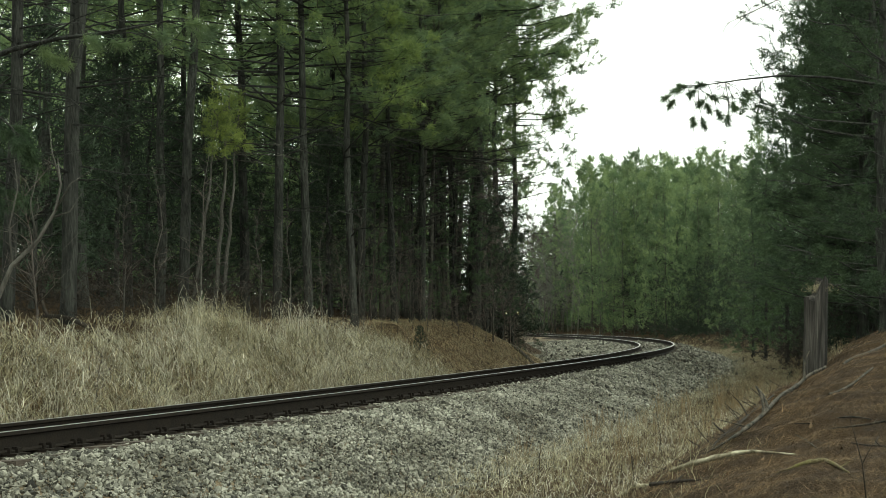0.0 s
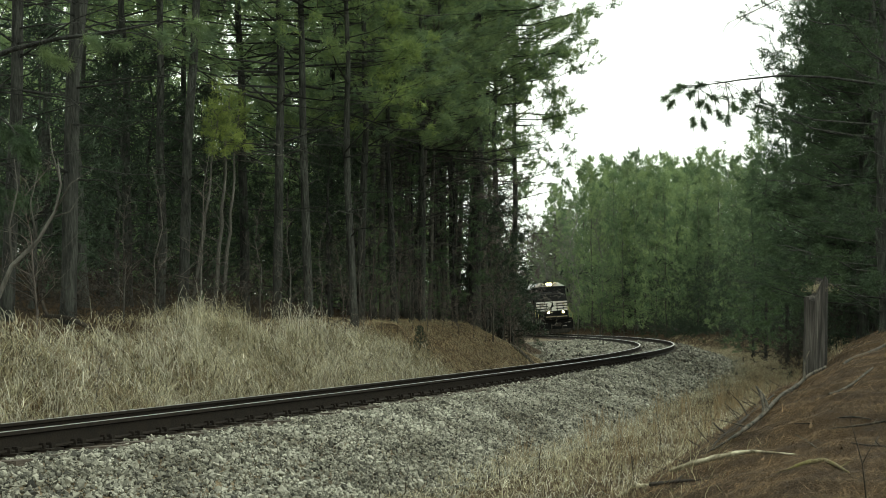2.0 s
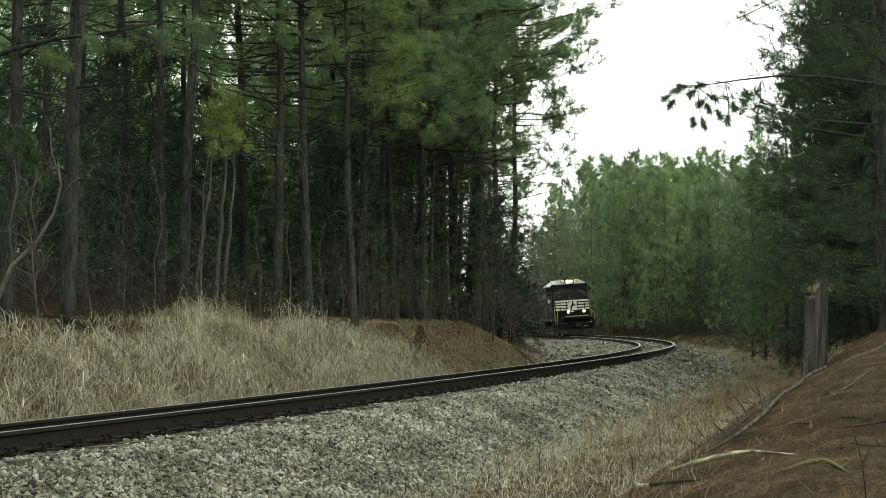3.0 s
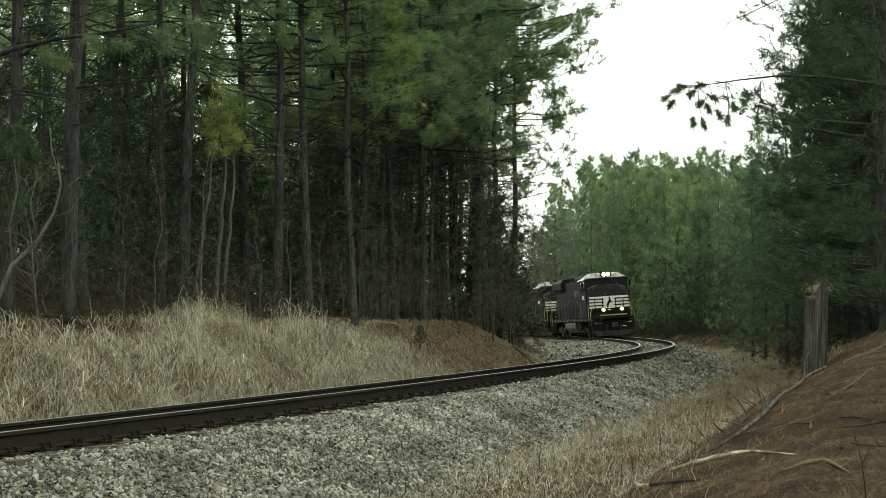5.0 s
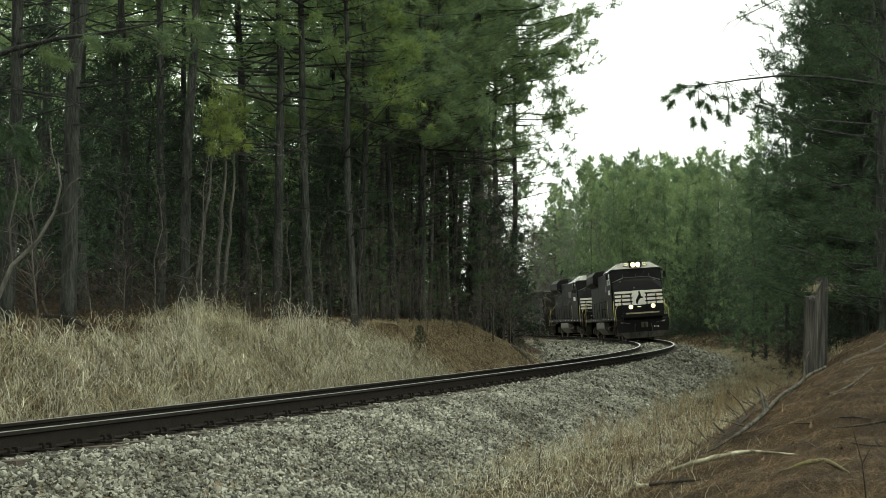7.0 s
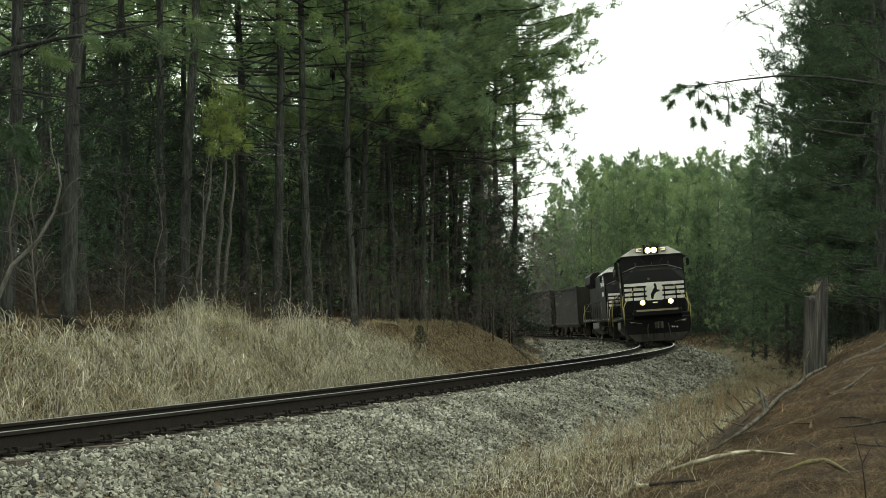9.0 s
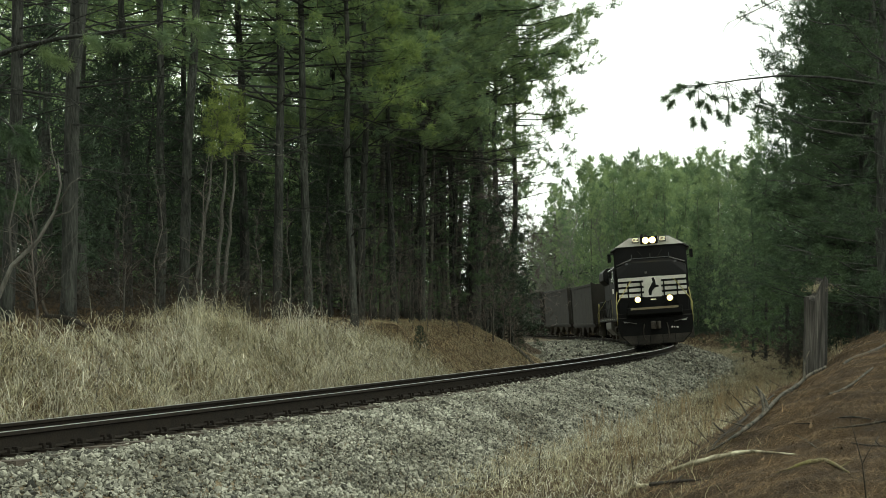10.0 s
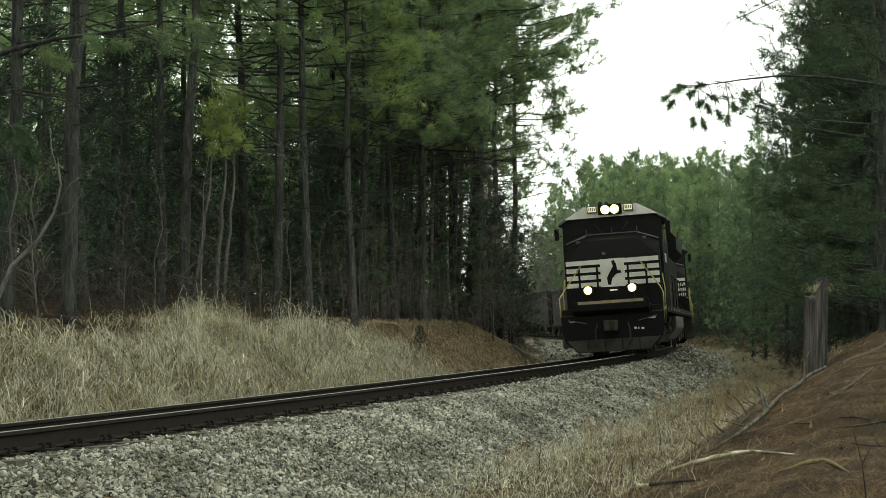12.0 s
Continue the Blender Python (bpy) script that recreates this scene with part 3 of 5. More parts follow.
def branch_on(tree, points, r0, r1, sprays, seed, mat, name="bough", twigs=8, needle=0.2, tips=()):
    """A bough of a given tree, reaching out, with side twigs and needle sprays near its end; points in the world."""
    r = np.random.default_rng(seed)
    bm = bmesh.new()
    pts = [Vector(p) for p in points]
    stem_mesh(bm, pts, r0, r1, 6)
    ends = []
    for _ in range(twigs):
        t = r.uniform(0.35, 1.0) * (len(pts) - 1)
        k = min(int(t), len(pts) - 2)
        b = pts[k].lerp(pts[k + 1], t - k)
        d = (pts[k + 1] - pts[k]).normalized() * 0.8 + Vector((r.normal(0, 0.3), r.normal(0, 0.4), -0.5 + r.normal(0, 0.25)))
        e = b + d * r.uniform(0.2, 0.5)
        stem_mesh(bm, [b, b.lerp(e, 0.5) + Vector((0, 0, 0.04)), e], 0.009, 0.004, 4)
        ends.append((b, e))
    for tip in tips:
        e = Vector(tip)
        b = min((pts[k].lerp(pts[k + 1], f) for k in range(1, len(pts) - 1) for f in (0, 0.5, 1)), key=lambda q: abs((q - e).length - 0.45))
        stem_mesh(bm, [b, b.lerp(e, 0.5) + Vector((r.normal(0, 0.03), 0, 0.05)), e], 0.008, 0.004, 4)
        ends.append((b.lerp(e, 0.6), e))
    back = Matrix(tree.matrix_basis).inverted()
    bough = part(name, bm, M_BARK, tree, "dark bough reaching out over the open track")
    bough.matrix_basis = back
    if sprays:
        P, A = [], []
        for b, e in ends:
            for _ in range(sprays):
                P.append(tuple(b.lerp(e, r.uniform(0.55, 1.05))))
                a = (e - b).normalized() * 0.8 + Vector(r.normal(0, 0.3, 3))
                A.append(tuple(a.normalized()))
        V = needle_mesh(np.array(P), np.array(A), r, 70, needle, 0.0075, 0.8)
        n = raw("needle_spray", V, np.arange(len(V)).reshape(-1, 3), mat, bough)
    return bough


def smooth_way(pts, steps=6):
    """A smooth line through plan places."""
    p = np.array([pts[0]] + list(pts) + [pts[-1]], float)
    out = []
    for k in range(1, len(p) - 2):
        for t in np.arange(steps) / steps:
            out.append(0.5 * (2 * p[k] + (p[k + 1] - p[k - 1]) * t + (2 * p[k - 1] - 5 * p[k] + 4 * p[k + 1] - p[k + 2]) * t * t
                              + (3 * p[k] - p[k - 1] - 3 * p[k + 1] + p[k + 2]) * t ** 3))
    return np.array(out + [p[-2]])


def knotty(bm, path, radii, rng, sides=9):
    """A rough bar: wavering radius, ridged bark, knots and broken ends that narrow to splinters."""
    n = len(path)
    ridge = rng.normal(0, 0.13, sides)
    rings = []
    for i, p in enumerate(path):
        d = (path[min(i + 1, n - 1)] - path[max(i - 1, 0)]).normalized()
        u = d.orthogonal().normalized() if i == 0 else (u - d * u.dot(d)).normalized()
        w = d.cross(u)
        knot = 1.0 + (0.35 if rng.random() < 0.07 else 0.0) + rng.normal(0, 0.06)
        rings.append([bm.verts.new(p + (u * math.cos(2 * math.pi * k / sides) + w * math.sin(2 * math.pi * k / sides)) * radii[i] * knot * (1 + ridge[k] + rng.normal(0, 0.07))
                                   + (d * rng.uniform(-1.0, 1.0) * radii[i] if i in (0, n - 1) else Vector())) for k in range(sides)])
    for a, b in zip(rings, rings[1:]):
        for k in range(sides):
            bm.faces.new((a[k], a[(k + 1) % sides], b[(k + 1) % sides], b[k])).smooth = True
    for ring, p, way in ((rings[0], path[0], path[0] - path[1]), (rings[-1], path[-1], path[-1] - path[-2])):
        tip = bm.verts.new(p + way.normalized() * ((ring[0].co - p).length * 0.6))
        for k in range(sides):
            bm.faces.new((ring[k], ring[(k + 1) % sides], tip))


def stick(name, pts, radii, label, forks=(), mat=None, lift=0.9, category="branch", seed=1):
    """A fallen branch lying on the ground through plan places; forks (share, dx, dy, dz, radius) stand up from it."""
    rng = np.random.default_rng(seed + int(abs(pts[0][0] * 1000)))
    way = smooth_way(pts)
    n = len(way)
    rs = np.interp(np.linspace(0, 1, n), np.linspace(0, 1, len(radii)), radii) * 0.82
    z = ground(way[:, 0], way[:, 1])
    # a stiff branch spans the small hollows
    z = np.convolve(np.pad(z, 3, mode="edge"), np.ones(7) / 7, "valid") + 0.004
    wob = np.cumsum(rng.normal(0, 0.2, (n, 3)), 0)
    wob -= np.linspace(0, 1, n)[:, None] * wob[-1]
    path = [Vector((way[i, 0] + wob[i, 0] * rs[i], way[i, 1] + wob[i, 1] * rs[i], z[i] + rs[i] * (lift + 0.25 * abs(wob[i, 2])))) for i in range(n)]
    bm = bmesh.new()
    knotty(bm, path, rs, rng)
    for t, dx, dy, dz, r in forks:
        p = path[int(t * (n - 1))]
        bow = Vector((dz * 0.1 * rng.choice((-1, 1)), 0, 0.0))
        knotty(bm, [p, p + Vector((dx, dy, dz)) * 0.3 + bow * 0.7, p + Vector((dx, dy, dz)) * 0.65 + bow, p + Vector((dx, dy, dz))], [r, r * 0.9, r * 0.7, r * 0.4], rng, 6)
    return tagged(part(name, bm, mat or M_STICK), label, category)


def litter(name, count, s_range, o_range, seed, label, size=1.0, thin=1.0, mat=None):
    """Fallen pine needles and bits, lying flat every way."""
    r = np.random.default_rng(seed)
    s, o = r.uniform(*s_range, count), r.uniform(*o_range, count)
    x, y = beside(s, o)
    a, ln = r.uniform(0, 6.28, count), r.uniform(0.04, 0.13, count) * size
    dx, dy = np.cos(a) * ln / 2, np.sin(a) * ln / 2
    w = r.uniform(0.0007, 0.0018, count) * size * thin
    x0, y0, x1, y1 = x - dx, y - dy, x + dx, y + dy
    z0, z1 = ground(x0, y0) + r.uniform(0.0, 0.012, count) * size, ground(x1, y1) + 0.002 + ln * 0.6 * r.random(count) ** 2
    V = np.stack([np.stack([x0 - np.sin(a) * w, y0 + np.cos(a) * w, z0], 1), np.stack([x0 + np.sin(a) * w, y0 - np.cos(a) * w, z0], 1), np.stack([x1, y1, z1], 1)], 1)
    return tagged(raw(name, V.reshape(-1, 3), np.arange(3 * count).reshape(-1, 3), mat or M_STRAW), label, "pine straw", kind="stuff")


def post():
    """The split and weathered stump of an old post."""
    x, y = 4.43, 18.1
    z = float(ground(x, y)[0])
    bm = bmesh.new()
    r = np.random.default_rng(3)
    k = 18
    rings = []
    for h in (-0.2, 0.0, 0.4, 0.8, 1.0):
        ring = []
        for i in range(k):
            a = 2 * math.pi * i / k
            rad = 0.127 + 0.012 * math.sin(i * 2.9) + (0.02 * (i % 2) - 0.01)
            top = h if h < 0.9 else 0.84 + 0.26 * min(1.0, max(0.0, 0.5 + 1.6 * math.cos(a - 0.1))) + 0.03 * math.sin(i * 5.1)
            ring.append(bm.verts.new((rad * math.cos(a) * (1.05 - 0.05 * h), rad * math.sin(a), top)))
        rings.append(ring)
    for a, b in zip(rings, rings[1:]):
        for i in range(k):
            bm.faces.new((a[i], a[(i + 1) % k], b[(i + 1) % k], b[i]))
    mid = bm.verts.new((-0.02, 0, 0.9))
    for i in range(k):
        bm.faces.new((rings[-1][i], rings[-1][(i + 1) % k], mid))
    p = thing("old_post", "weathered grey wooden post with a broken mossy top", "post")
    p.matrix_basis = pose(x, y, z, -2, 2.0, 0)
    part("shaft", bm, M_POST, p)
    tp = np.array([(r.normal(0.02, 0.07), r.normal(0, 0.05), 0.97 + r.normal(0, 0.03)) for _ in range(60)])
    V = needle_mesh(tp, np.tile([0.3, 0, 0.6], (60, 1)), r, 7, 0.075, 0.0028, 0.9)
    raw("moss", V, np.arange(len(V)).reshape(-1, 3), M_WEED, p, "dry yellow-green moss and straw on the broken top")
    return p


# ---- the train; x runs forward from the front coupler, y to the left, z up from the rail ----
def hull(bm, pts, bev=0.0):
    vs = [bm.verts.new(p) for p in pts]
    bmesh.ops.convex_hull(bm, input=vs)
    loose = [v for v in bm.verts if not v.link_faces]
    bmesh.ops.delete(bm, geom=loose, context="VERTS")
    bmesh.ops.dissolve_limit(bm, angle_limit=0.02, verts=bm.verts[:], edges=bm.edges[:])
    if bev:
        bmesh.ops.bevel(bm, geom=bm.edges[:], offset=bev, segments=2, profile=0.5, affect="EDGES")
    return bm


def B(*boxes, bev=0.0):
    bm = bmesh.new()
    for b in boxes:
        box(bm, *b, bev)
    return bm


def wheelset(parent, x, r):
    bm = bmesh.new()
    for y in (-0.76, 0.76):
        drum(bm, 0, y, 0, r, 0.13, sides=28, bev=0.012)
        drum(bm, 0, y * 0.93, 0, r + 0.028, 0.03, sides=28)
        drum(bm, 0, y * 1.09, 0, r * 0.32, 0.05, sides=14, bev=0.01)
        for k in range(6):
            a = k * math.pi / 3
            drum(bm, math.cos(a) * r * 0.6, y * 1.09, math.sin(a) * r * 0.6, 0.03, 0.025, sides=8)
    drum(bm, 0, 0, 0, 0.09, 1.6, sides=14)
    w = part("wheelset", bm, M_WHEEL, parent)
    w.matrix_basis = pose(x, 0, r)
    return w


def truck(parent, x, axles, r, spread, half=1.0):
    bm = bmesh.new()
    for y in (-half, half):
        e = spread + 0.35
        prism(bm, [(x - e, r + 0.1), (x - e + 0.2, r - 0.2), (x - spread * 0.5, r - 0.12), (x - 0.3, r - 0.3), (x + 0.3, r - 0.3), (x + spread * 0.5, r - 0.12), (x + e - 0.2, r - 0.2), (x + e, r + 0.1),
                   (x + e - 0.3, r + 0.28), (x + 0.5, r + 0.22), (x - 0.5, r + 0.22), (x - e + 0.3, r + 0.28)], y - 0.07, y + 0.07, "y", 0.015)
        for ax in axles:
            box(bm, x + ax - 0.16, x + ax + 0.16, y - 0.15, y + 0.15, r - 0.17, r + 0.17, 0.03)
            for dx in (-0.28, 0.28):
                drum(bm, x + ax + dx, y, r + 0.2, 0.075, 0.22, "z", 10)
        for dx in (-0.42, 0.42):
            drum(bm, x + dx, y * 1.08, r + 0.12, 0.05, 0.5, "z", 8)
    box(bm, x - 0.25, x + 0.25, -half, half, r - 0.1, r + 0.35, 0.03)
    return part("truck", bm, M_DARKSTEEL, parent, "grimy dark steel side frames and springs")


def coupler(parent, x, way):
    bm = bmesh.new()
    box(bm, x, x - way * 0.55, -0.11, 0.11, 0.78, 0.98, 0.02)
    prism(bm, [(x - way * 0.2, -0.17), (x + way * 0.12, -0.2), (x + way * 0.14, -0.05), (x, 0.0), (x + way * 0.13, 0.1), (x + way * 0.06, 0.2), (x - way * 0.2, 0.17)], 0.73, 1.03, "z", 0.02)
    return part("coupler", bm, M_DARKSTEEL, parent, "rusty knuckle coupler")


def engine(name, lit, label, length=22.07, trucks=(-4.4, -17.67), axles=(-1.85, 0, 1.85)):
    e = thing(name, label, "locomotive", "engines of the train")
    def R(x):
        """Places behind the cab, drawn together on a shorter engine."""
        return -5.1 + (x + 5.1) * (length - 5.1) / 16.97
    # frame, walkway and end plates
    bm = bmesh.new()
    box(bm, -length + 0.7, -0.75, -1.5, 1.5, 1.2, 1.42, 0.02)
    box(bm, -length + 0.9, -0.9, -0.6, 0.6, 0.8, 1.2, 0.02)
    part("frame", bm, M_BLACK, e)
    for fx, w in ((-0.62, 1), (-length + 0.62, -1)):
        pb = bmesh.new()
        prism(pb, [(-1.5, 1.22), (-1.5, 0.85), (-1.42, 0.5), (-1.05, 0.13), (1.05, 0.13), (1.42, 0.5), (1.5, 0.85), (1.5, 1.22)], fx - 0.03, fx + 0.03, "x", 0.012)
        for y in (-0.75, -0.25, 0.25, 0.75):
            prism(pb, [(fx, 0.16), (fx + w * 0.14, 0.16), (fx, 0.62)], y - 0.012, y + 0.012, "y")
        pilot = part("pilot", pb, M_BLACK, e, "grimy dark pilot plate")
        lb = bmesh.new()
        prism(lb, [(-1.36, 0.5), (-1.03, 0.15), (1.03, 0.15), (1.36, 0.5)], fx + w * 0.031, fx + w * 0.036, "x")
        part("dust_band", lb, M_DUSTY, pilot, "pale dust on the lower edge of the plate")
        ab = bmesh.new()
        prism(ab, [(fx + w * 0.1, 1.22), (fx + w * 0.28, 1.34), (fx + w * 0.28, 1.62), (fx - w * 0.1, 1.62), (fx - w * 0.1, 1.5), (fx - w * 1.0, 1.5), (fx - w * 1.0, 1.22)], -1.1, 1.1, "y", 0.02)
        part("anticlimber", ab, M_BLACK, e)
        part("platform_stripe", B((fx + w * 0.283, fx + w * 0.289, -0.95, 0.95, 1.53, 1.615)), M_STRIPE, e, "dirty white edge stripe")
        for y in (-1.0, 1.0):
            for k in range(4):
                part("step", B((fx - w * 0.95, fx - w * 0.1, y * 1.15, y * 1.5, 0.32 + k * 0.28, 0.35 + k * 0.28), bev=0.006), M_DUSTY, e)
            for dx in (0.08, 0.97):
                part("step_side", B((fx - w * dx - 0.02, fx - w * dx + 0.02, y * 1.15, y * 1.5, 0.3, 1.25), bev=0.006), M_DUSTY, e)
        coupler(e, 0 if w > 0 else -length, w)
        for s in (-1, 1):
            hb = bmesh.new()
            tube(hb, [(fx + w * 0.03, s * 0.45, 0.95), (fx + w * 0.16, s * 0.5, 0.72), (fx + w * 0.2, s * 0.5, 0.4), (fx + w * 0.15, s * 0.42, 0.3)], 0.022)
            part("air_hose", hb, M_DARKSTEEL, e)
        for y0, y1, z0, z1 in ((0.62, 0.68, 0.74, 0.8), (0.72, 0.76, 0.74, 0.79), (0.82, 0.9, 0.72, 0.78), (1.05, 1.25, 1.02, 1.06), (-1.25, -1.1, 1.04, 1.08)):
            part("placard", B((fx + w * 0.032, fx + w * 0.04, y0, y1, z0, z1)), M_WHITE, e, "small white plate")
        for y in (-1, 1):
            cut = bmesh.new()
            tube(cut, [(fx + w * 0.06, y * 0.75, 0.98), (fx + w * 0.06, y * 1.3, 1.1)], 0.014)
            part("lift_lever", cut, M_TANK, e)
    # nose with its striped front
    nb = hull(bmesh.new(), [(-1.76, s * 1.42, z) for s in (-1, 1) for z in (1.42, 2.92)] + [(-1.98, s * 0.78, 3.5) for s in (-1, 1)] + [(-2.12, s * 1.42, 3.3) for s in (-1, 1)]
              + [(-2.7, s * 1.42, z) for s in (-1, 1) for z in (1.42, 3.42)] + [(-2.6, s * 0.78, 3.7) for s in (-1, 1)], 0.03)
    nose = part("nose", nb, M_BLACK, e)
    for k in range(4):
        z = 2.745 - 0.222 * k
        for s in (-1, 1):
            part("stripe", B((-1.757, -1.752, min(s * 0.34, s * 1.385), max(s * 0.34, s * 1.385), z, z + 0.135)), M_WHITE, nose, "white nose stripe")
    part("emblem_panel", B((-1.757, -1.75, -0.36, 0.36, 2.05, 2.89)), M_WHITE, nose, "white panel on the nose")
    em = bmesh.new()
    prism(em, [(-0.16, 2.12), (-0.07, 2.1), (-0.02, 2.3), (0.1, 2.42), (0.26, 2.45), (0.24, 2.52), (0.14, 2.54), (0.12, 2.72), (0.06, 2.86), (-0.02, 2.8), (0.02, 2.66), (-0.08, 2.5), (-0.18, 2.32)][::-1], -1.749, -1.744, "x")
    part("emblem", em, M_BLACK, nose, "plain black emblem shape")
    for s in (-1, 1):
        part("grab_bar", B((-1.74, -1.70, min(s * 1.25, s * 0.42), max(s * 1.25, s * 0.42), 2.70, 2.74), bev=0.008), M_BLACK, nose)
    for y in (-1.0, -0.46, 0.46, 1.0):
        part("grab_post", B((-1.74, -1.70, y - 0.03, y + 0.03, 1.5, 2.72), bev=0.008), M_BLACK, nose)
    part("step_light", B((-1.745, -1.735, -0.11, 0.11, 1.93, 1.965)), M_BOARD if lit else M_TANK, nose, "small pale lamp below the emblem")
    part("nose_latch", B((-1.757, -1.748, -0.28, -0.18, 3.02, 3.1)), M_TANK, nose)
    # cab
    cb = hull(bmesh.new(), [(-2.34, s * 1.5, 3.3) for s in (-1, 1)] + [(-2.34, s * 1.5, 1.42) for s in (-1, 1)] + [(-2.5, s * 1.5, 4.12) for s in (-1, 1)] + [(-5.1, s * 1.5, z) for s in (-1, 1) for z in (1.42, 4.12)]
              + [(-2.5, s * 0.82, 4.52) for s in (-1, 1)] + [(-5.1, s * 0.82, 4.52) for s in (-1, 1)], 0.03)
    cab = part("cab", cb, M_BLACK, e)
    rb = bmesh.new()
    prism(rb, [(-1.62, 4.02), (-1.6, 4.1), (-0.84, 4.56), (0.84, 4.56), (1.6, 4.1), (1.62, 4.02), (0.8, 4.5), (-0.8, 4.5)][::-1], -5.2, -2.42, "x", 0.012)
    part("cab_roof", rb, M_ROOF, cab, "glossy dark cab roof with sloped sides")
    wb = bmesh.new()
    prism(wb, [(-1.42, 4.2), (1.42, 4.2), (0.82, 4.545), (-0.82, 4.545)], -2.415, -2.405, "x")
    part("roof_band", wb, M_WHITE, cab, "white band above the windshield")
    for y0, y1, zl in ((-1.38, -0.8, 3.42), (-0.74, -0.03, 3.72), (0.03, 0.74, 3.72), (0.8, 1.38, 3.42)):
        gl = bmesh.new()
        def fx_at(z):
            return -2.34 - 0.195 * (z - 3.3) + 0.012
        zl0 = 3.46 if y0 < -0.75 else (3.64 if y0 > 0.75 else zl)
        zl1 = 3.64 if y0 < -0.75 else (3.46 if y0 > 0.75 else zl)
        vs = [gl.verts.new(p) for p in ((fx_at(zl0), y0, zl0), (fx_at(zl1), y1, zl1), (fx_at(4.13), y1, 4.13), (fx_at(4.13), y0, 4.13))]
        f = gl.faces.new(vs)
        r = bmesh.ops.extrude_face_region(gl, geom=[f])
        bmesh.ops.translate(gl, vec=(-0.02, 0, 0), verts=[v for v in r["geom"] if isinstance(v, bmesh.types.BMVert)])
        bmesh.ops.recalc_face_normals(gl, faces=gl.faces[:])
        part("windshield_pane", gl, M_GLASS, cab, "dark windshield glass")
    fz = -2.34 - 0.195 * (3.69 - 3.3) + 0.03
    # grey strip along the windshield's foot, paler than the black cab
    part("windshield_sill", B((fz - 0.03, fz, -0.8, 0.8, 3.67, 3.705), bev=0.006), M_FRAME, cab, "grey windshield sill")
    for y in (-0.77, 0.0, 0.77):
        mb = bmesh.new()
        tube(mb, [(-2.34 - 0.195 * 0.36 + 0.02, y, 3.66), (-2.34 - 0.195 * 0.84 + 0.02, y, 4.14)], 0.022, 4)
        part("window_post", mb, M_FRAME, cab)
    for s in (-1, 1):
        sb = bmesh.new()
        tube(sb, [(-2.34 - 0.195 * 0.36 + 0.02, s * 0.79, 3.66), (-2.34 - 0.195 * 0.14 + 0.02, s * 1.4, 3.44)], 0.036, 4)
        part("corner_sill", sb, M_TANK, cab, "grey sill below the corner window")
        wb = bmesh.new()
        tube(wb, [(-2.36, s * 0.3, 3.72), (-2.43, s * 0.5, 4.0)], 0.01, 4)
        part("wiper", wb, M_DUSTY, cab)
        mk = B((-1.95, -1.93, s * 1.0 - 0.06, s * 1.0 + 0.06, 3.42, 3.5), bev=0.01)
        part("marker_lamp", mk, M_FRAME, nose)
    for s in (-1, 1):
        for x0, x1 in ((-3.5, -2.72), (-4.5, -3.62)):
            part("side_window", B((x0, x1, s * 1.5, s * 1.512, 3.32, 4.0), bev=0.004), M_GLASS, cab, "dark side window")
        part("window_visor", B((-4.6, -2.65, s * 1.5, s * 1.64, 4.02, 4.06), bev=0.008), M_BLACK, cab)
        part("cab_number", B((-4.05, -3.15, s * 1.5, s * 1.507, 2.75, 3.02)), M_WHITE, cab, "white bar where the road number stands")
        mir = bmesh.new()
        tube(mir, [(-2.6, s * 1.5, 3.7), (-2.5, s * 1.68, 3.75)], 0.012)
        box(mir, -2.52, -2.49, s * 1.62, s * 1.76, 3.6, 3.95, 0.008)
        part("mirror", mir, M_BLACK, cab)
    # lamps
    hl = bmesh.new()
    box(hl, -2.43, -2.28, -0.36, 0.36, 4.26, 4.58, 0.03)
    part("headlight_housing", hl, M_BLACK, cab)
    for y in (-0.14, 0.14):
        ln = bmesh.new()
        drum(ln, -2.265, y, 4.41, 0.105, 0.02, "x", 24)
        lamp = part("headlight", ln, M_LAMP if lit else M_LENS_OFF, cab, "round headlight, lit warm white" if lit else "round headlight, unlit")
        # when lit, the rim's glow stands in for the yellow halo round the lens
        rg = bmesh.new()
        drum(rg, -2.275, y, 4.41, 0.138, 0.02, "x", 24)
        part("reflector", rg, M_HALO_RIM if lit else M_FRAME, lamp, "glowing yellow rim in place of the lamp's halo" if lit else "grey reflector rim")
    for s in (-1, 1):
        part("number_board", B((-2.43, -2.33, s * 0.55 - 0.15, s * 0.55 + 0.15, 4.34, 4.56), bev=0.012), M_FRAME, cab)
        part("number_board_face", B((-2.329, -2.325, s * 0.55 - 0.12, s * 0.55 + 0.12, 4.37, 4.53)), M_BOARD if lit else M_TANK, cab, "number board with plain bars")
        part("number_bars", B(*[(-2.3235, -2.321, s * 0.55 + d - 0.015, s * 0.55 + d + 0.015, 4.4, 4.5) for d in (-0.08, -0.027, 0.027, 0.08)]), M_BLACK, cab, "dark bars in place of digits")
        db = bmesh.new()
        box(db, -0.75, -0.46, s * 0.64 - 0.13, s * 0.64 + 0.13, 1.8, 2.07, 0.03)
        box(db, -0.7, -0.5, s * 0.64 - 0.04, s * 0.64 + 0.04, 1.48, 1.85, 0.01)
        d = part("ditch_light_housing", db, M_BLACK, e)
        ln = bmesh.new()
        drum(ln, -0.445, s * 0.64, 1.94, 0.085, 0.02, "x", 20)
        part("ditch_light", ln, M_AMBER if lit else M_LENS_OFF, d, "round ditch light, lit yellow" if lit else "round ditch light, unlit")
        rg = bmesh.new()
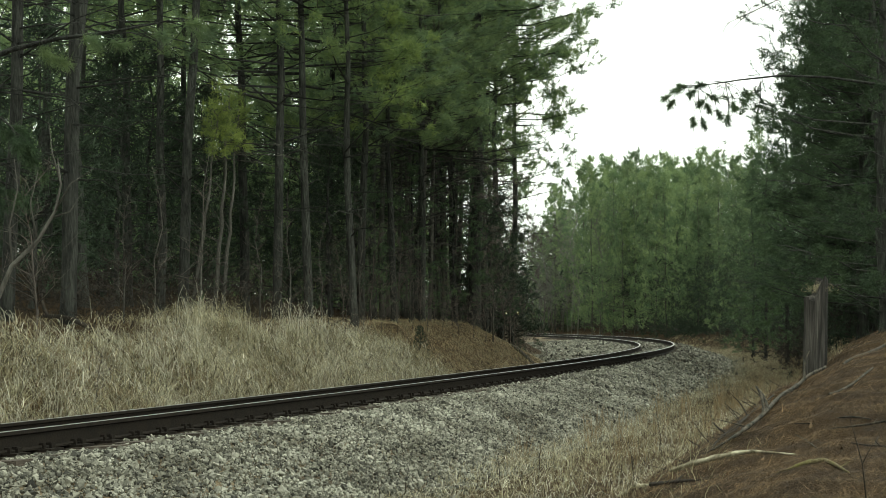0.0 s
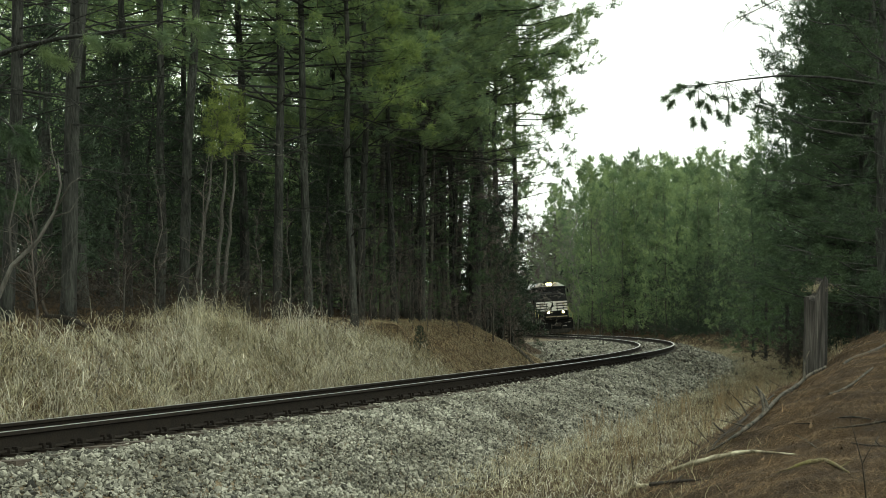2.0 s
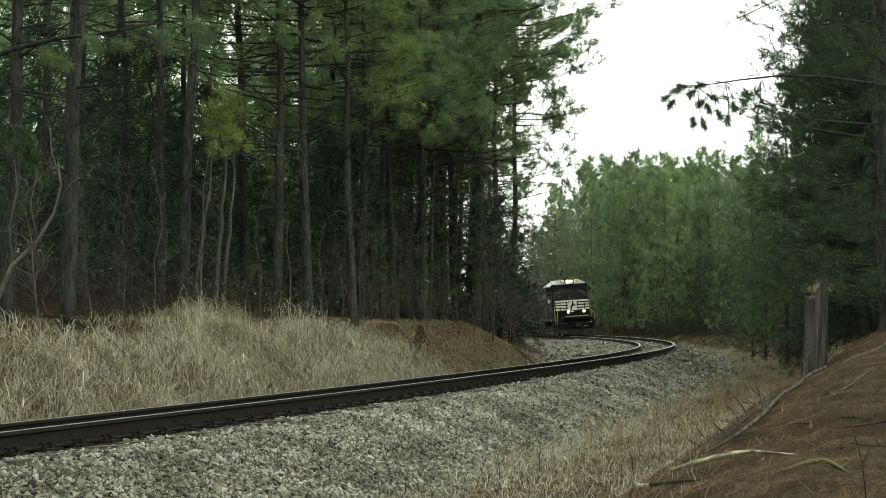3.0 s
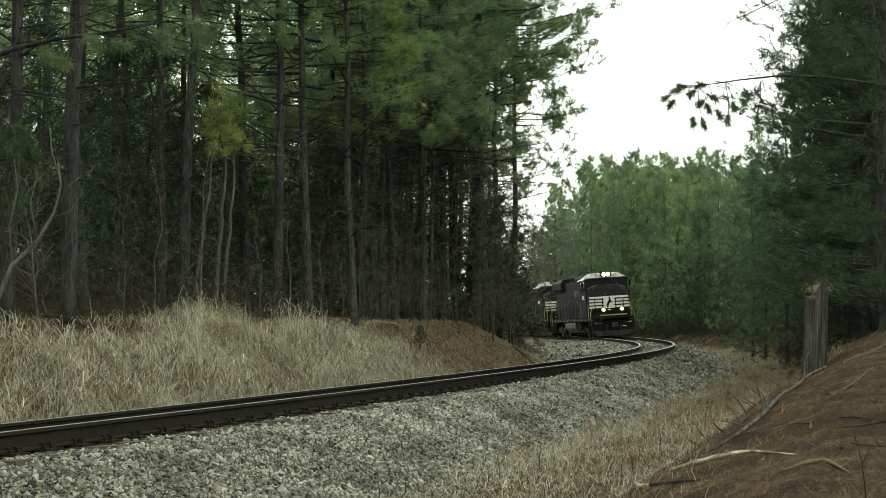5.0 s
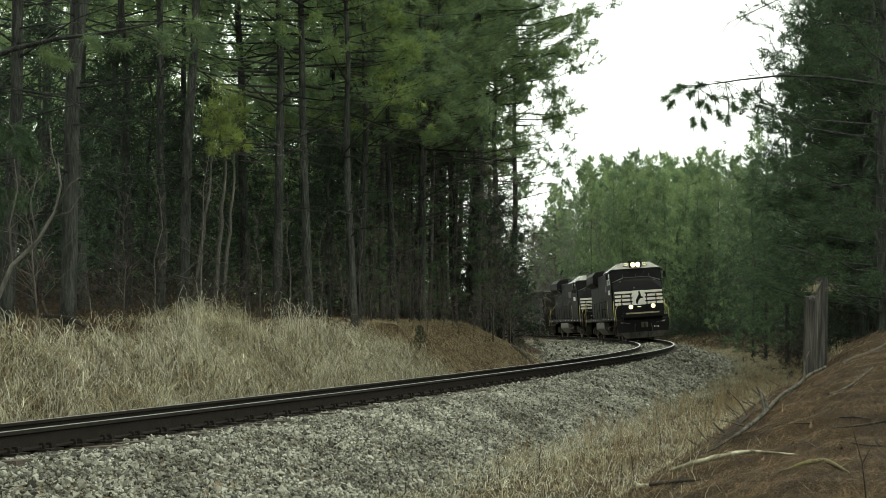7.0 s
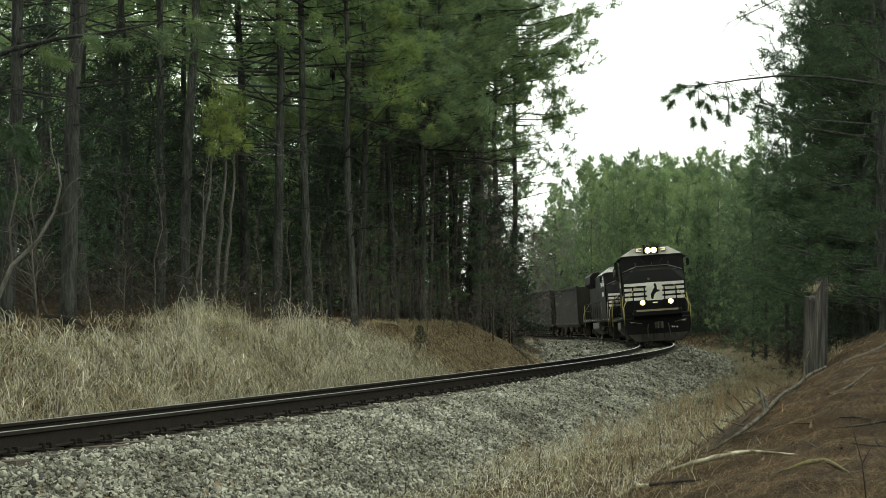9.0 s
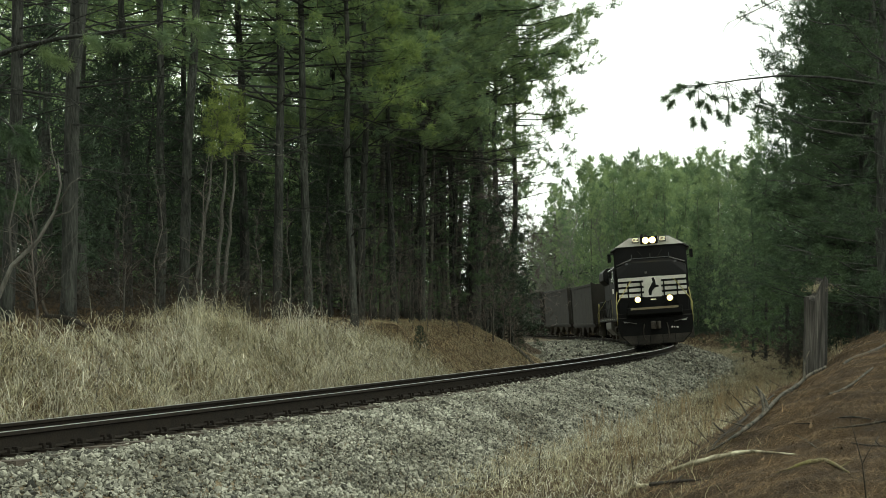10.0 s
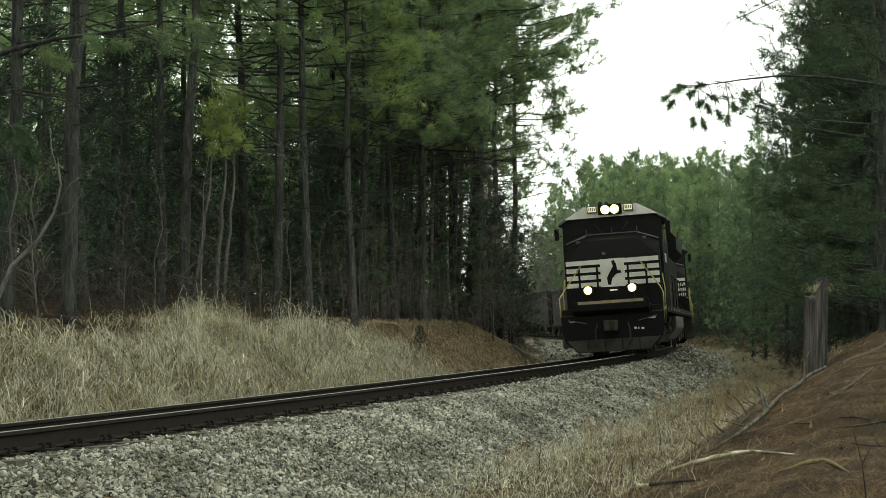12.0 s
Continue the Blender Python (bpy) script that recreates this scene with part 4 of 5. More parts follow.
        drum(rg, -0.455, s * 0.64, 1.94, 0.122, 0.02, "x", 20)
        part("ditch_reflector", rg, M_HALO_RIM if lit else M_FRAME, d, "glowing yellow rim in place of the lamp's halo" if lit else "grey reflector rim")
    hb = bmesh.new()
    tube(hb, [(-3.2, -0.3, 4.62), (-2.5, -0.3, 4.62)], [0.03, 0.07], 10)
    tube(hb, [(-3.2, -0.12, 4.62), (-2.65, -0.12, 4.62)], [0.03, 0.06], 10)
    box(hb, -3.3, -2.9, -0.35, -0.05, 4.55, 4.6, 0.01)
    part("horn", hb, M_DUSTY, cab)
    # hood and its fittings
    hd = bmesh.new()
    box(hd, R(-6.3), -5.1, -1.1, 1.1, 1.42, 4.3, 0.05)
    box(hd, R(-15.4), R(-6.3), -0.98, 0.98, 1.42, 4.2, 0.05)
    box(hd, R(-20.9), R(-15.4), -0.98, 0.98, 1.42, 4.15, 0.05)
    hood = part("hood", hd, M_BLACK, e)
    for k in range(14):
        for s in (-1, 1):
            dr = bmesh.new()
            box(dr, R(-14.9 + k * 0.62), R(-14.34 + k * 0.62), s * 0.98, s * 0.995, 1.6, 3.2, 0.004)
            part("hood_door", dr, M_BLACK, hood)
    rd = bmesh.new()
    prism(rd, [(-0.98, 3.5), (-1.3, 3.8), (-1.3, 4.3), (-1.05, 4.55), (1.05, 4.55), (1.3, 4.3), (1.3, 3.8), (0.98, 3.5)], R(-20.6), R(-15.6), "x", 0.03)
    radiator = part("radiator", rd, M_BLACK, hood)
    for k in range(3):
        fb = bmesh.new()
        drum(fb, R(-16.7 - k * 1.6), 0, 4.58, 0.66, 0.12, "z", 24, 0.02)
        part("fan", fb, M_DUSTY, hood)
    db = bmesh.new()
    prism(db, [(-0.95, 4.1), (-1.05, 4.25), (-1.05, 4.4), (-0.7, 4.52), (0.7, 4.52), (1.05, 4.4), (1.05, 4.25), (0.95, 4.1)], R(-10.2), R(-6.6), "x", 0.03)
    part("brake_grid_housing", db, M_BLACK, hood)
    xb = bmesh.new()
    box(xb, R(-12.9), R(-11.9), -0.3, 0.3, 4.2, 4.55, 0.03)
    part("exhaust_stack", xb, M_DUSTY, hood)
    for s in (-1, 1):
        for k in range(9):
            w = 0.24 if k % 5 else 0.14
            part("lettering_bar", B((R(-6.6 - k * 0.52), R(-6.6 - k * 0.52) + w, s * 0.996, s * 1.003, 3.05, 3.5)), M_TANK, hood, "white bar in place of lettering")
        for k in range(34):
            x = -1.5 - k * 0.57 * length / 22.07
            if k in (0, 33) or k % 3 == 0:
                part("sill_mark", B((x - 0.1, x + 0.1, s * 1.5, s * 1.506, 1.28, 1.34)), M_WHITE, e, "small pale sill mark")
        rail_bm = bmesh.new()
        tube(rail_bm, [(-5.3, s * 1.48, 2.42), (-length + 1.4, s * 1.48, 2.42)], 0.018, 6)
        tube(rail_bm, [(-5.3, s * 1.48, 1.95), (-length + 1.4, s * 1.48, 1.95)], 0.014, 6)
        part("side_handrail", rail_bm, M_BLACK, e)
        for k in range(10):
            sb = bmesh.new()
            x = -5.3 - k * (length - 6.7) / 9
            tube(sb, [(x, s * 1.48, 1.4), (x, s * 1.48, 2.42)], 0.018, 6)
            part("stanchion", sb, M_BLACK if 0 < k < 9 else M_YELLOW, e)
        # yellow corner handrails, front and back
        for x, w in ((-0.68, 1), (-length + 0.68, -1)):
            yb = bmesh.new()
            tube(yb, [(x, s * 1.5, 0.95), (x, s * 1.52, 1.75), (x - w * 0.25, s * 1.42, 1.95), (x - w * 0.55, s * 0.92, 2.66), (x - w * 0.6, s * 0.86, 2.74)], 0.018, 8)
            part("corner_handrail", yb, M_YELLOW, e, "yellow corner handrail")
            yb = bmesh.new()
            tube(yb, [(x - w * 0.98, s * 1.5, 0.95), (x - w * 0.98, s * 1.52, 1.9), (x - w * 1.2, s * 1.46, 2.35)], 0.017, 8)
            part("step_handrail", yb, M_YELLOW, e, "yellow step handrail")
    # below the frame
    tb = bmesh.new()
    prism(tb, [(-1.45, 1.15), (-1.45, 0.75), (-1.1, 0.35), (1.1, 0.35), (1.45, 0.75), (1.45, 1.15)], R(-13.6), R(-8.4), "x", 0.05)
    part("fuel_tank", tb, M_TANK, e, "grey dusty fuel tank")
    for s in (-1, 1):
        for k in range(2):
            ab = bmesh.new()
            drum(ab, R(-7.5), s * 1.15, 0.7 + 0.33 * k, 0.15, 1.2, "x", 14, 0.02)
            part("air_tank", ab, M_DARKSTEEL, e)
    wheels = []
    for c in trucks:
        truck(e, c, axles, 0.533, axles[-1])
        wheels += [wheelset(e, c + a, 0.533) for a in axles]
    return e, wheels


def hopper():
    h = thing("coal_hopper", "grimy dark brown steel coal car loaded with coal", "freight car", "coal cars of the train")
    L = 13.7
    x0, x1 = -L + 0.75, -0.75
    bm = bmesh.new()
    for s in (-1, 1):
        prism(bm, [(s * 1.46, 0.8), (s * 1.52, 0.8), (s * 1.56, 1.0), (s * 1.56, 3.62), (s * 1.50, 3.62)][::s], x0, x1, "x")
        box(bm, x0 - 0.03, x1 + 0.03, s * 1.47, s * 1.62, 3.58, 3.74, 0.015)
        box(bm, x0, x1, s * 1.47, s * 1.58, 0.95, 1.08, 0.012)
    for x in (x0, x1):
        box(bm, x - 0.03, x + 0.03, -1.5, 1.5, 1.1, 3.68, 0.01)
    box(bm, x0, x1, -1.45, 1.45, 0.95, 1.05)
    part("body", bm, M_HOPPER, h)
    for s in (-1, 1):
        for k in range(2):
            x = (x0 + 0.1, x1 - 0.1)[k]
            rb = B((x - 0.09, x + 0.09, s * 1.555, s * 1.66, 1.02, 3.80), bev=0.01)
            part("end_post", rb, M_HOPPER, h)
        for k in range(1, 6):
            x = x0 + k * (x1 - x0) / 6
            part("panel_seam", B((x - 0.03, x + 0.03, s * 1.558, s * 1.566, 1.14, 3.58)), M_HOPPER, h)
        part("side_number", B((x0 + 2.4, x0 + 4.4, s * 1.562, s * 1.568, 2.3, 2.62)), M_HOPPER, h, "faded bar in place of lettering")
        for z in np.linspace(1.2, 3.3, 6):
            lb = bmesh.new()
            tube(lb, [(x1 - 0.25, s * 1.6, z), (x1 - 0.25, s * 1.66, z), (x1 + 0.0, s * 1.66, z), (x1 + 0.0, s * 1.6, z)], 0.011, 4)
            part("ladder_rung", lb, M_HOPPER, h)
    cb = bmesh.new()
    gx, gy = 22, 8
    vs = [[cb.verts.new((x0 + 0.05 + (x1 - x0 - 0.1) * i / gx, -1.46 + 2.92 * j / gy, 3.3 + 0.42 * math.sin(math.pi * j / gy) + 0.12 * math.sin(i * 1.7 + j) * (0 < j < gy))) for j in range(gy + 1)] for i in range(gx + 1)]
    for i in range(gx):
        for j in range(gy):
            cb.faces.new((vs[i][j], vs[i + 1][j], vs[i + 1][j + 1], vs[i][j + 1]))
    part("coal_load", cb, M_COAL, h, "heaped black coal")
    ub = bmesh.new()
    box(ub, -L + 0.4, -0.4, -0.3, 0.3, 0.7, 0.98, 0.02)
    for c in (-4.2, -6.85, -9.5):
        prism(ub, [(c - 1.2, 1.0), (c + 1.2, 1.0), (c + 0.35, 0.42), (c - 0.35, 0.42)][::-1], -1.3, 1.3, "y", 0.02)
    part("underframe", ub, M_DARKSTEEL, h)
    for x, w in ((0, 1), (-L, -1)):
        coupler(h, x, w)
    for c in (-2.2, -L + 2.2):
        truck(h, c, (-0.89, 0.89), 0.457, 0.89)
        for a in (-0.89, 0.89):
            wheelset(h, c + a, 0.457)
    return h


def car_pose(s, a, b):
    """Pose of a car whose front coupler is at s and whose trucks are a and b metres behind it."""
    ax, ay, _ = line(s + a)
    bx, by, _ = line(s + b)
    fx, fy = float(ax - bx), float(ay - by)
    n = math.hypot(fx, fy)
    fx, fy = fx / n, fy / n
    return Matrix.Translation((float(ax) + fx * a, float(ay) + fy * a, GRADE * s)) @ Matrix.Rotation(math.atan2(fy, fx), 4, "Z") @ Matrix.Rotation(CANT, 4, "X")


def lead_at(t):
    """Where the lead engine's front coupler is along the track."""
    u = t - 7.0
    return 65.889 - 8.7166 * u + 0.00684 * u * u


# ---- the place ----
ground_sheet()
ballast_bed()
rail("rail_outer", 1, "worn steel rail with a bright polished head")
rail("rail_inner", -1, "worn steel rail with a bright polished head on the inside of the curve")
rng = np.random.default_rng(5)

# ---- the train ----
ENGINE_1, WHEELS_1 = engine("locomotive", True, "black diesel locomotive with white nose stripes and lit lamps")
ENGINE_2, WHEELS_2 = engine("locomotive", False, "shorter black diesel locomotive with white stripes, second in the train, unlit", 17.9, (-4.2, -13.7), (-1.37, 1.37))
HOPPERS = [hopper()]
for _ in range(6):
    HOPPERS.append(copy_thing(HOPPERS[0], pose(0, 0, 0)))

# ---- pines of the inner wood: bearing, depth and size of those at its edge ----
TALL = [pine(11 + i, 19 + i, 0.13, 7.5 + (i % 3) * 0.9, 3.8, 46, 640, per=10, needle=0.34, width=0.055, dead=34, twiggy=False) for i in range(3)]
EDGE = [pine(31 + i, 17.5 + i, 0.11, 4.8 + 0.5 * (i % 2), 4.0, 76, 1500, per=26, needle=0.2, width=0.0165, spread=0.8, dead=16) for i in range(3)]
# these near pines stand against the light; their shade is in the needle colour
NEAR = [pine(41 + i, 15.0 + i, 0.14, 0.6, 3.0, 110, 2700, per=28, needle=0.17, width=0.0125, spread=0.8, dead=2, mat=M_PINE_SHADED, shape=0.5, reach=(0.5, 1.05), rise=0.5,
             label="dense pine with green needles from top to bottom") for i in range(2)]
YOUNG = [pine(51 + i, 14.0 + i * 0.8, 0.11, 0.5, 3.4, 90, 1000, per=13, needle=0.26, width=0.03, spread=0.75, dead=3, mat=M_PINE_YOUNG, shape=0.55, twiggy=False, sides=6, rise=0.6,
              label="young pine with dense bright green needles down to the ground") for i in range(4)]
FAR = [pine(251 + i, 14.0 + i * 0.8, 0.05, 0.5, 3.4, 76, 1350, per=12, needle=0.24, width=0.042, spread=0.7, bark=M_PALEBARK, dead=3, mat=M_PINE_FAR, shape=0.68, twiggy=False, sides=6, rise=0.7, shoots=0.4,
            label="young far pine in a hazed light green tint, with upright brush-like shoots") for i in range(4)]
# the poles' paler bark stands in for light from the open track side
POLE = [pine(151 + i, 15.0 + i, 0.075 - 0.01 * i, 7.2, 1.6, 20, 190, per=22, needle=0.2, width=0.0165, spread=0.8, dead=26, bark=M_PALEBARK, lean=0.015, sides=8, label="slender grey pine pole with short dead branches") for i in range(3)]
CEDAR = [pine(71 + i, 5.0 + i, 0.06, 0.3, 1.7, 70, 650, per=8, needle=0.24, width=0.036, dead=0, mat=M_CEDAR, rise=0.6, shape=0.7, reach=(0.6, 1.0), twiggy=False, sides=6,
              label="dark evergreen cedar in the undergrowth") for i in range(2)]
BOUGH = [pine(85 + i, 15.5 + i, 0.11, 5.4, 3.7, 78, 2100, per=28, needle=0.2, width=0.0165, spread=0.8, dead=12, shape=0.35, reach=(0.5, 1.05), label="pine with full bright green boughs at the edge of the wood") for i in range(2)]
SLIM = pine(81, 6.0, 0.055, 4.7, 0.3, 9, 46, per=34, needle=0.23, width=0.015, spread=0.6, dead=9, bark=M_PALEBARK, mat=M_PINE_YELLOW, sides=8, label="slim leaning young pine with a small yellow-green top")
BARE = [bare_tree(101, 4.2, 0.028, "thin leafless sapling in the undergrowth", M_PALEBARK), bare_tree(102, 3.0, 0.02, "low leafless brush with fine grey twigs", M_TWIG, 0.8, 40),
        bare_tree(103, 12.0, 0.07, "bare grey hardwood tree among the pines", M_HARDWOOD, 0.55, 90, twigs=M_HARDWOOD)]
used = set()
taken = []


def plant(kind, x, y, size=1.0, tilt=(0, 0), turn=None):
    first = kind.name not in used
    used.add(kind.name)
    taken.append((x, y))
    return put(kind, x, y, float(rng.uniform(0, 6.28)) if turn is None else turn, size, tilt, first=first)


for k, (px, depth, size) in enumerate([(-287, 24, 0.85), (-247, 24.5, 0.95), (-237, 31, 1.0), (-207, 34, 0.8), (-186, 33, 0.8), (-171, 32, 0.85), (-130, 38, 0.9), (-262, 33, 0.8), (-225, 40, 0.9)]):
    plant(TALL[k % 3], *sight(px, depth), size)
for k, (px, depth, size) in enumerate([(-109, 36, 1.0), (-46, 45, 1.0), (-35, 52, 0.95), (-27, 56, 1.0), (-18, 49, 1.0), (-7, 50, 1.05), (0, 58, 0.95), (-2, 54, 1.0), (8, 54, 1.1), (-75, 44, 1.0), (-60, 49, 1.0)]):
    plant(EDGE[k % 3], *sight(px, depth), size)


for k, (px, depth, size) in enumerate([(-88, 37, 1.0), (-54, 41, 0.95), (-14, 46, 0.95), (8, 50, 1.0), (2, 55, 1.05), (-32, 44, 0.9), (16, 57, 1.0)]):
    plant(BOUGH[k % 2], *sight(px, depth), size)


def scatter(kinds, count, s_range, o_range, gap, sizes=(0.85, 1.15)):
    made, tries = 0, 0
    while made < count and tries < count * 40:
        tries += 1
        s, o = rng.uniform(*s_range), rng.uniform(*o_range)
        x, y = (float(v) for v in beside(s, o))
        if any((x - a) ** 2 + (y - b) ** 2 < gap * gap for a, b in taken):
            continue
        plant(kinds[int(rng.integers(len(kinds)))], x, y, float(rng.uniform(*sizes)))
        made += 1


scatter(TALL, 27, (-8, 60), (-36, -9.5), 2.2, (0.6, 1.0))
scatter(TALL, 9, (26, 80), (-18, -8.0), 2.6)
for px, depth, size in ((-215, 33, 0.95), (-196, 37, 1.0), (-74, 41, 0.8), (-62, 46, 1.0), (-100, 43, 0.9), (-160, 38, 0.9)):
    plant(CEDAR[1], *sight(px, depth), size)
scatter(CEDAR, 16, (2, 46), (-20, -7.5), 1.8)
for px, depth, size, tilt in ((-167, 31, 0.72, (0, 0.12)), (-152, 31.5, 0.8, (0.02, 0.06)), (-147, 32, 0.77, (0, 0.07))):
    plant(SLIM, *sight(px, depth), size, tilt, 0.0)
# dark needles left, lighter right: the wood's shade and light put into the tints
woods_mass("undergrowth", 520, (-26, -8), (34, 76), (-60, -9), (0.1, 5), 88, 0.32, 0.05, 0.7, 95, M_CEDAR, "evergreen undergrowth deep in the wood, its needles dark for the shade")
woods_mass("undergrowth", 340, (-8, 6), (36, 80), (-60, -9), (0.1, 5), 88, 0.3, 0.04, 0.7, 83, M_PINE_YOUNG, "green undergrowth between the pines deep in the wood")
woods_mass("deep_woods", 620, (-28, 8), (40, 90), (-70, -9), (2.5, 9.5), 88, 0.4, 0.06, 0.75, 91, M_PINE, "dark pine foliage deep in the wood")
woods_mass("deep_woods", 1150, (-60, 0), (66, 140), (-90, -14), (1, 25), 64, 0.8, 0.16, 1.3, 97, M_PINE, "pine foliage far inside the curve")
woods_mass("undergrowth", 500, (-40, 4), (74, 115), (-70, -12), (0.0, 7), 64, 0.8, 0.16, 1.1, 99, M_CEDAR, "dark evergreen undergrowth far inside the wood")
woods_mass("middle_woods", 420, (-12, 2.5), (45, 64), (-24, -7.5), (0.5, 9.5), 96, 0.26, 0.026, 0.6, 86, M_PINE, "soft green boughs between the trunks inside the wood")
# mostly above the view; added to shade the wood floor
woods_mass("wood_canopy", 130, (-26, -11), (18, 62), (-40, -7), (9.5, 15), 64, 0.6, 0.1, 0.9, 89, M_PINE, "pine canopy over the wood, added to shade its floor")
HIGH = pine(88, 17.0, 0.12, 8.6, 3.9, 64, 2800, per=34, needle=0.19, width=0.0135, spread=0.75, dead=22, shape=0.3, label="tall pine leaning its crown over the open track")
plant(HIGH, *sight(38, 54), 1.0)
plant(HIGH, *sight(45, 57), 1.0)
plant(HIGH, *sight(28, 51), 1.0)
SUNNY = pine(83, 14.0, 0.09, 4.9, 3.0, 46, 1250, per=28, needle=0.2, width=0.014, spread=0.7, dead=16, mat=M_PINE_SUNNY, shape=0.4, label="pine with yellow-green boughs, coloured bright as if lit, at the edge of the wood")
plant(SUNNY, *sight(-58, 37), 1.0)
OLD = pine(87, 18.0, 0.22, 9.0, 4.0, 50, 1500, per=28, needle=0.19, width=0.0125, spread=0.8, dead=30, label="thick old pine with dark bark at the end of the bank")
plant(OLD, *sight(20.5, 50), 1.0)
for px, depth, size in ((8, 48, 0.46), (22, 50, 0.5), (-20, 46, 0.44), (-58, 42, 0.42)):
    plant(YOUNG[1], *sight(px, depth), size)
for k, px in enumerate((-45, -36, -30, -24, -13, -9, -4, 1, 6, 11, -20, -17, -40, -2)):
    plant(POLE[k % 3], *sight(px, (46 if px < -8 else 51) + (k * 5 % 4)), 1.0 + 0.05 * math.sin(k * 1.7), (0, 0.02 + 0.025 * math.sin(k * 2.3)), 0.0)
# stalks and brush kept dark to stand in for shade on the floor
woods_mass("edge_shade_brush", 330, (-10, -2.5), (23.5, 36), (-13, -4.6), (0.0, 0.9), 48, 0.2, 0.013, 0.4, 85, M_BRUSH, "low brush and dead stalks under the edge of the wood, dark for its shade", 1.5)
# brush where the bank runs out towards the track
for px, depth, size in ((36, 55, 1.05), (44, 62, 0.75), (31, 52, 0.9)):
    plant(CEDAR[0], *sight(px, depth), size)
for px, depth, kind, size in ((33, 47, 0, 0.9), (40, 49, 1, 1.0), (44, 52, 1, 1.0), (47, 54, 1, 0.9), (49, 57, 1, 0.8), (44, 50, 0, 0.8), (50, 56, 0, 0.7),
                              (-160, 29, 0, 0.8), (-190, 28, 0, 0.7), (-47, 41, 1, 1.0), (-55, 39, 0, 0.8), (-30, 43, 1, 0.9), (-22, 44, 0, 0.8), (-12, 46, 0, 0.7), (-210, 26, 0, 0.6),
                              (-268, 22, 1, 0.9), (-100, 33, 0, 0.7), (-120, 32, 0, 0.7), (-6, 47, 1, 0.8), (-80, 36, 0, 0.6), (-66, 38, 1, 0.8)):
    plant(BARE[kind], *sight(px, depth), size)
woods_mass("brush", 240, (0.3, 3.6), (46, 64), (-8, -3.8), (0.1, 6.0), 64, 0.2, 0.02, 0.5, 98, M_TWIG, "tangle of dry brown twigs and vines at the end of the bank")
# the outer wood
for k, (px, depth, size) in enumerate([(276, 38, 1.0), (292, 30, 0.95), (264, 52, 1.0), (290, 44, 1.0), (258, 66, 1.0), (276, 60, 1.0), (300, 37, 1.0), (276, 49, 1.0), (268, 45, 0.9), (262, 72, 1.0)]):
    plant(NEAR[k % 2] if depth < 48 else YOUNG[k % 4], *sight(px, depth), size)
plant(NEAR[1], *sight(284, 42), 1.0)
plant(NEAR[0], *sight(292, 35), 1.0)
plant(NEAR[1], *sight(303, 40), 1.0)
plant(NEAR[1], *sight(287, 39), 1.0)
for k, (px, depth, size) in enumerate(((212, 64, 0.62), (226, 55, 0.68), (240, 50, 0.8), (204, 70, 0.58))):
    plant(YOUNG[k], *sight(px, depth), size)
SIDE = plant(NEAR[0], 8.1, 25.5, 0.8)
branch_on(SIDE, [(8.0, 25.3, 4.85), (6.4, 25.0, 5.02), (5.6, 25.0, 5.05), (4.95, 25.0, 4.98), (4.4, 25.0, 4.9), (4.05, 25.0, 4.86)], 0.026, 0.005, 4, 61, M_PINE_YOUNG, twigs=0, needle=0.135,
          tips=[(3.68, 25.0, 4.68), (3.85, 24.9, 4.78), (4.0, 25.1, 4.88), (3.78, 25.1, 4.58), (4.1, 24.9, 4.74), (4.28, 25.0, 4.6), (4.42, 25.1, 4.5), (4.25, 24.9, 4.86), (4.5, 25.0, 4.68), (4.15, 25.0, 4.2), (4.33, 25.1, 4.2),
                (4.56, 24.9, 4.36), (4.72, 25.0, 4.28), (4.85, 25.1, 4.5), (5.0, 25.0, 4.6), (5.2, 25.0, 4.3), (5.1, 25.2, 4.75)])
branch_on(SIDE, [(8.0, 25.6, 6.5), (6.6, 26.0, 6.9), (5.6, 26.0, 6.45), (4.85, 26.0, 6.1)], 0.022, 0.004, 0, 62, M_PINE_YOUNG, twigs=3)
scatter(YOUNG, 16, (64, 95), (7.3, 13), 1.6, (0.55, 0.74))
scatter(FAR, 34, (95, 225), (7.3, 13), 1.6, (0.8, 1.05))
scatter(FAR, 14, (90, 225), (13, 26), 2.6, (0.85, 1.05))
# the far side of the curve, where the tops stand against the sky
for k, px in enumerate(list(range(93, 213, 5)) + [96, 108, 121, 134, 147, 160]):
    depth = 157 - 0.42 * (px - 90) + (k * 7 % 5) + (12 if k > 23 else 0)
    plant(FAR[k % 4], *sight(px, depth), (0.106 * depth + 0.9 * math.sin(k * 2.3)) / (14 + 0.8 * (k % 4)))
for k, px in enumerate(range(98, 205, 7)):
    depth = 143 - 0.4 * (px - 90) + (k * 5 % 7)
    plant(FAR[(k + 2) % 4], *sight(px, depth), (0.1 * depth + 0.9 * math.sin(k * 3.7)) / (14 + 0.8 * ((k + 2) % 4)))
scatter([BARE[2]], 16, (95, 190), (6.5, 12), 2.0, (0.7, 1.1))
# where the line of pines gives way to grey hardwoods, far round the curve
for k, px in enumerate((62, 66, 70, 74, 78, 82, 86, 90, 65, 72, 79, 85, 103, 118, 128, 139, 150)):
    depth = 158 + (k * 11 % 9) if px < 95 else 138 + (k * 5 % 6)
    plant(BARE[2], *sight(px, depth), 1.05 + 0.2 * math.sin(k * 1.9) + (0.16 if px > 95 else 0))
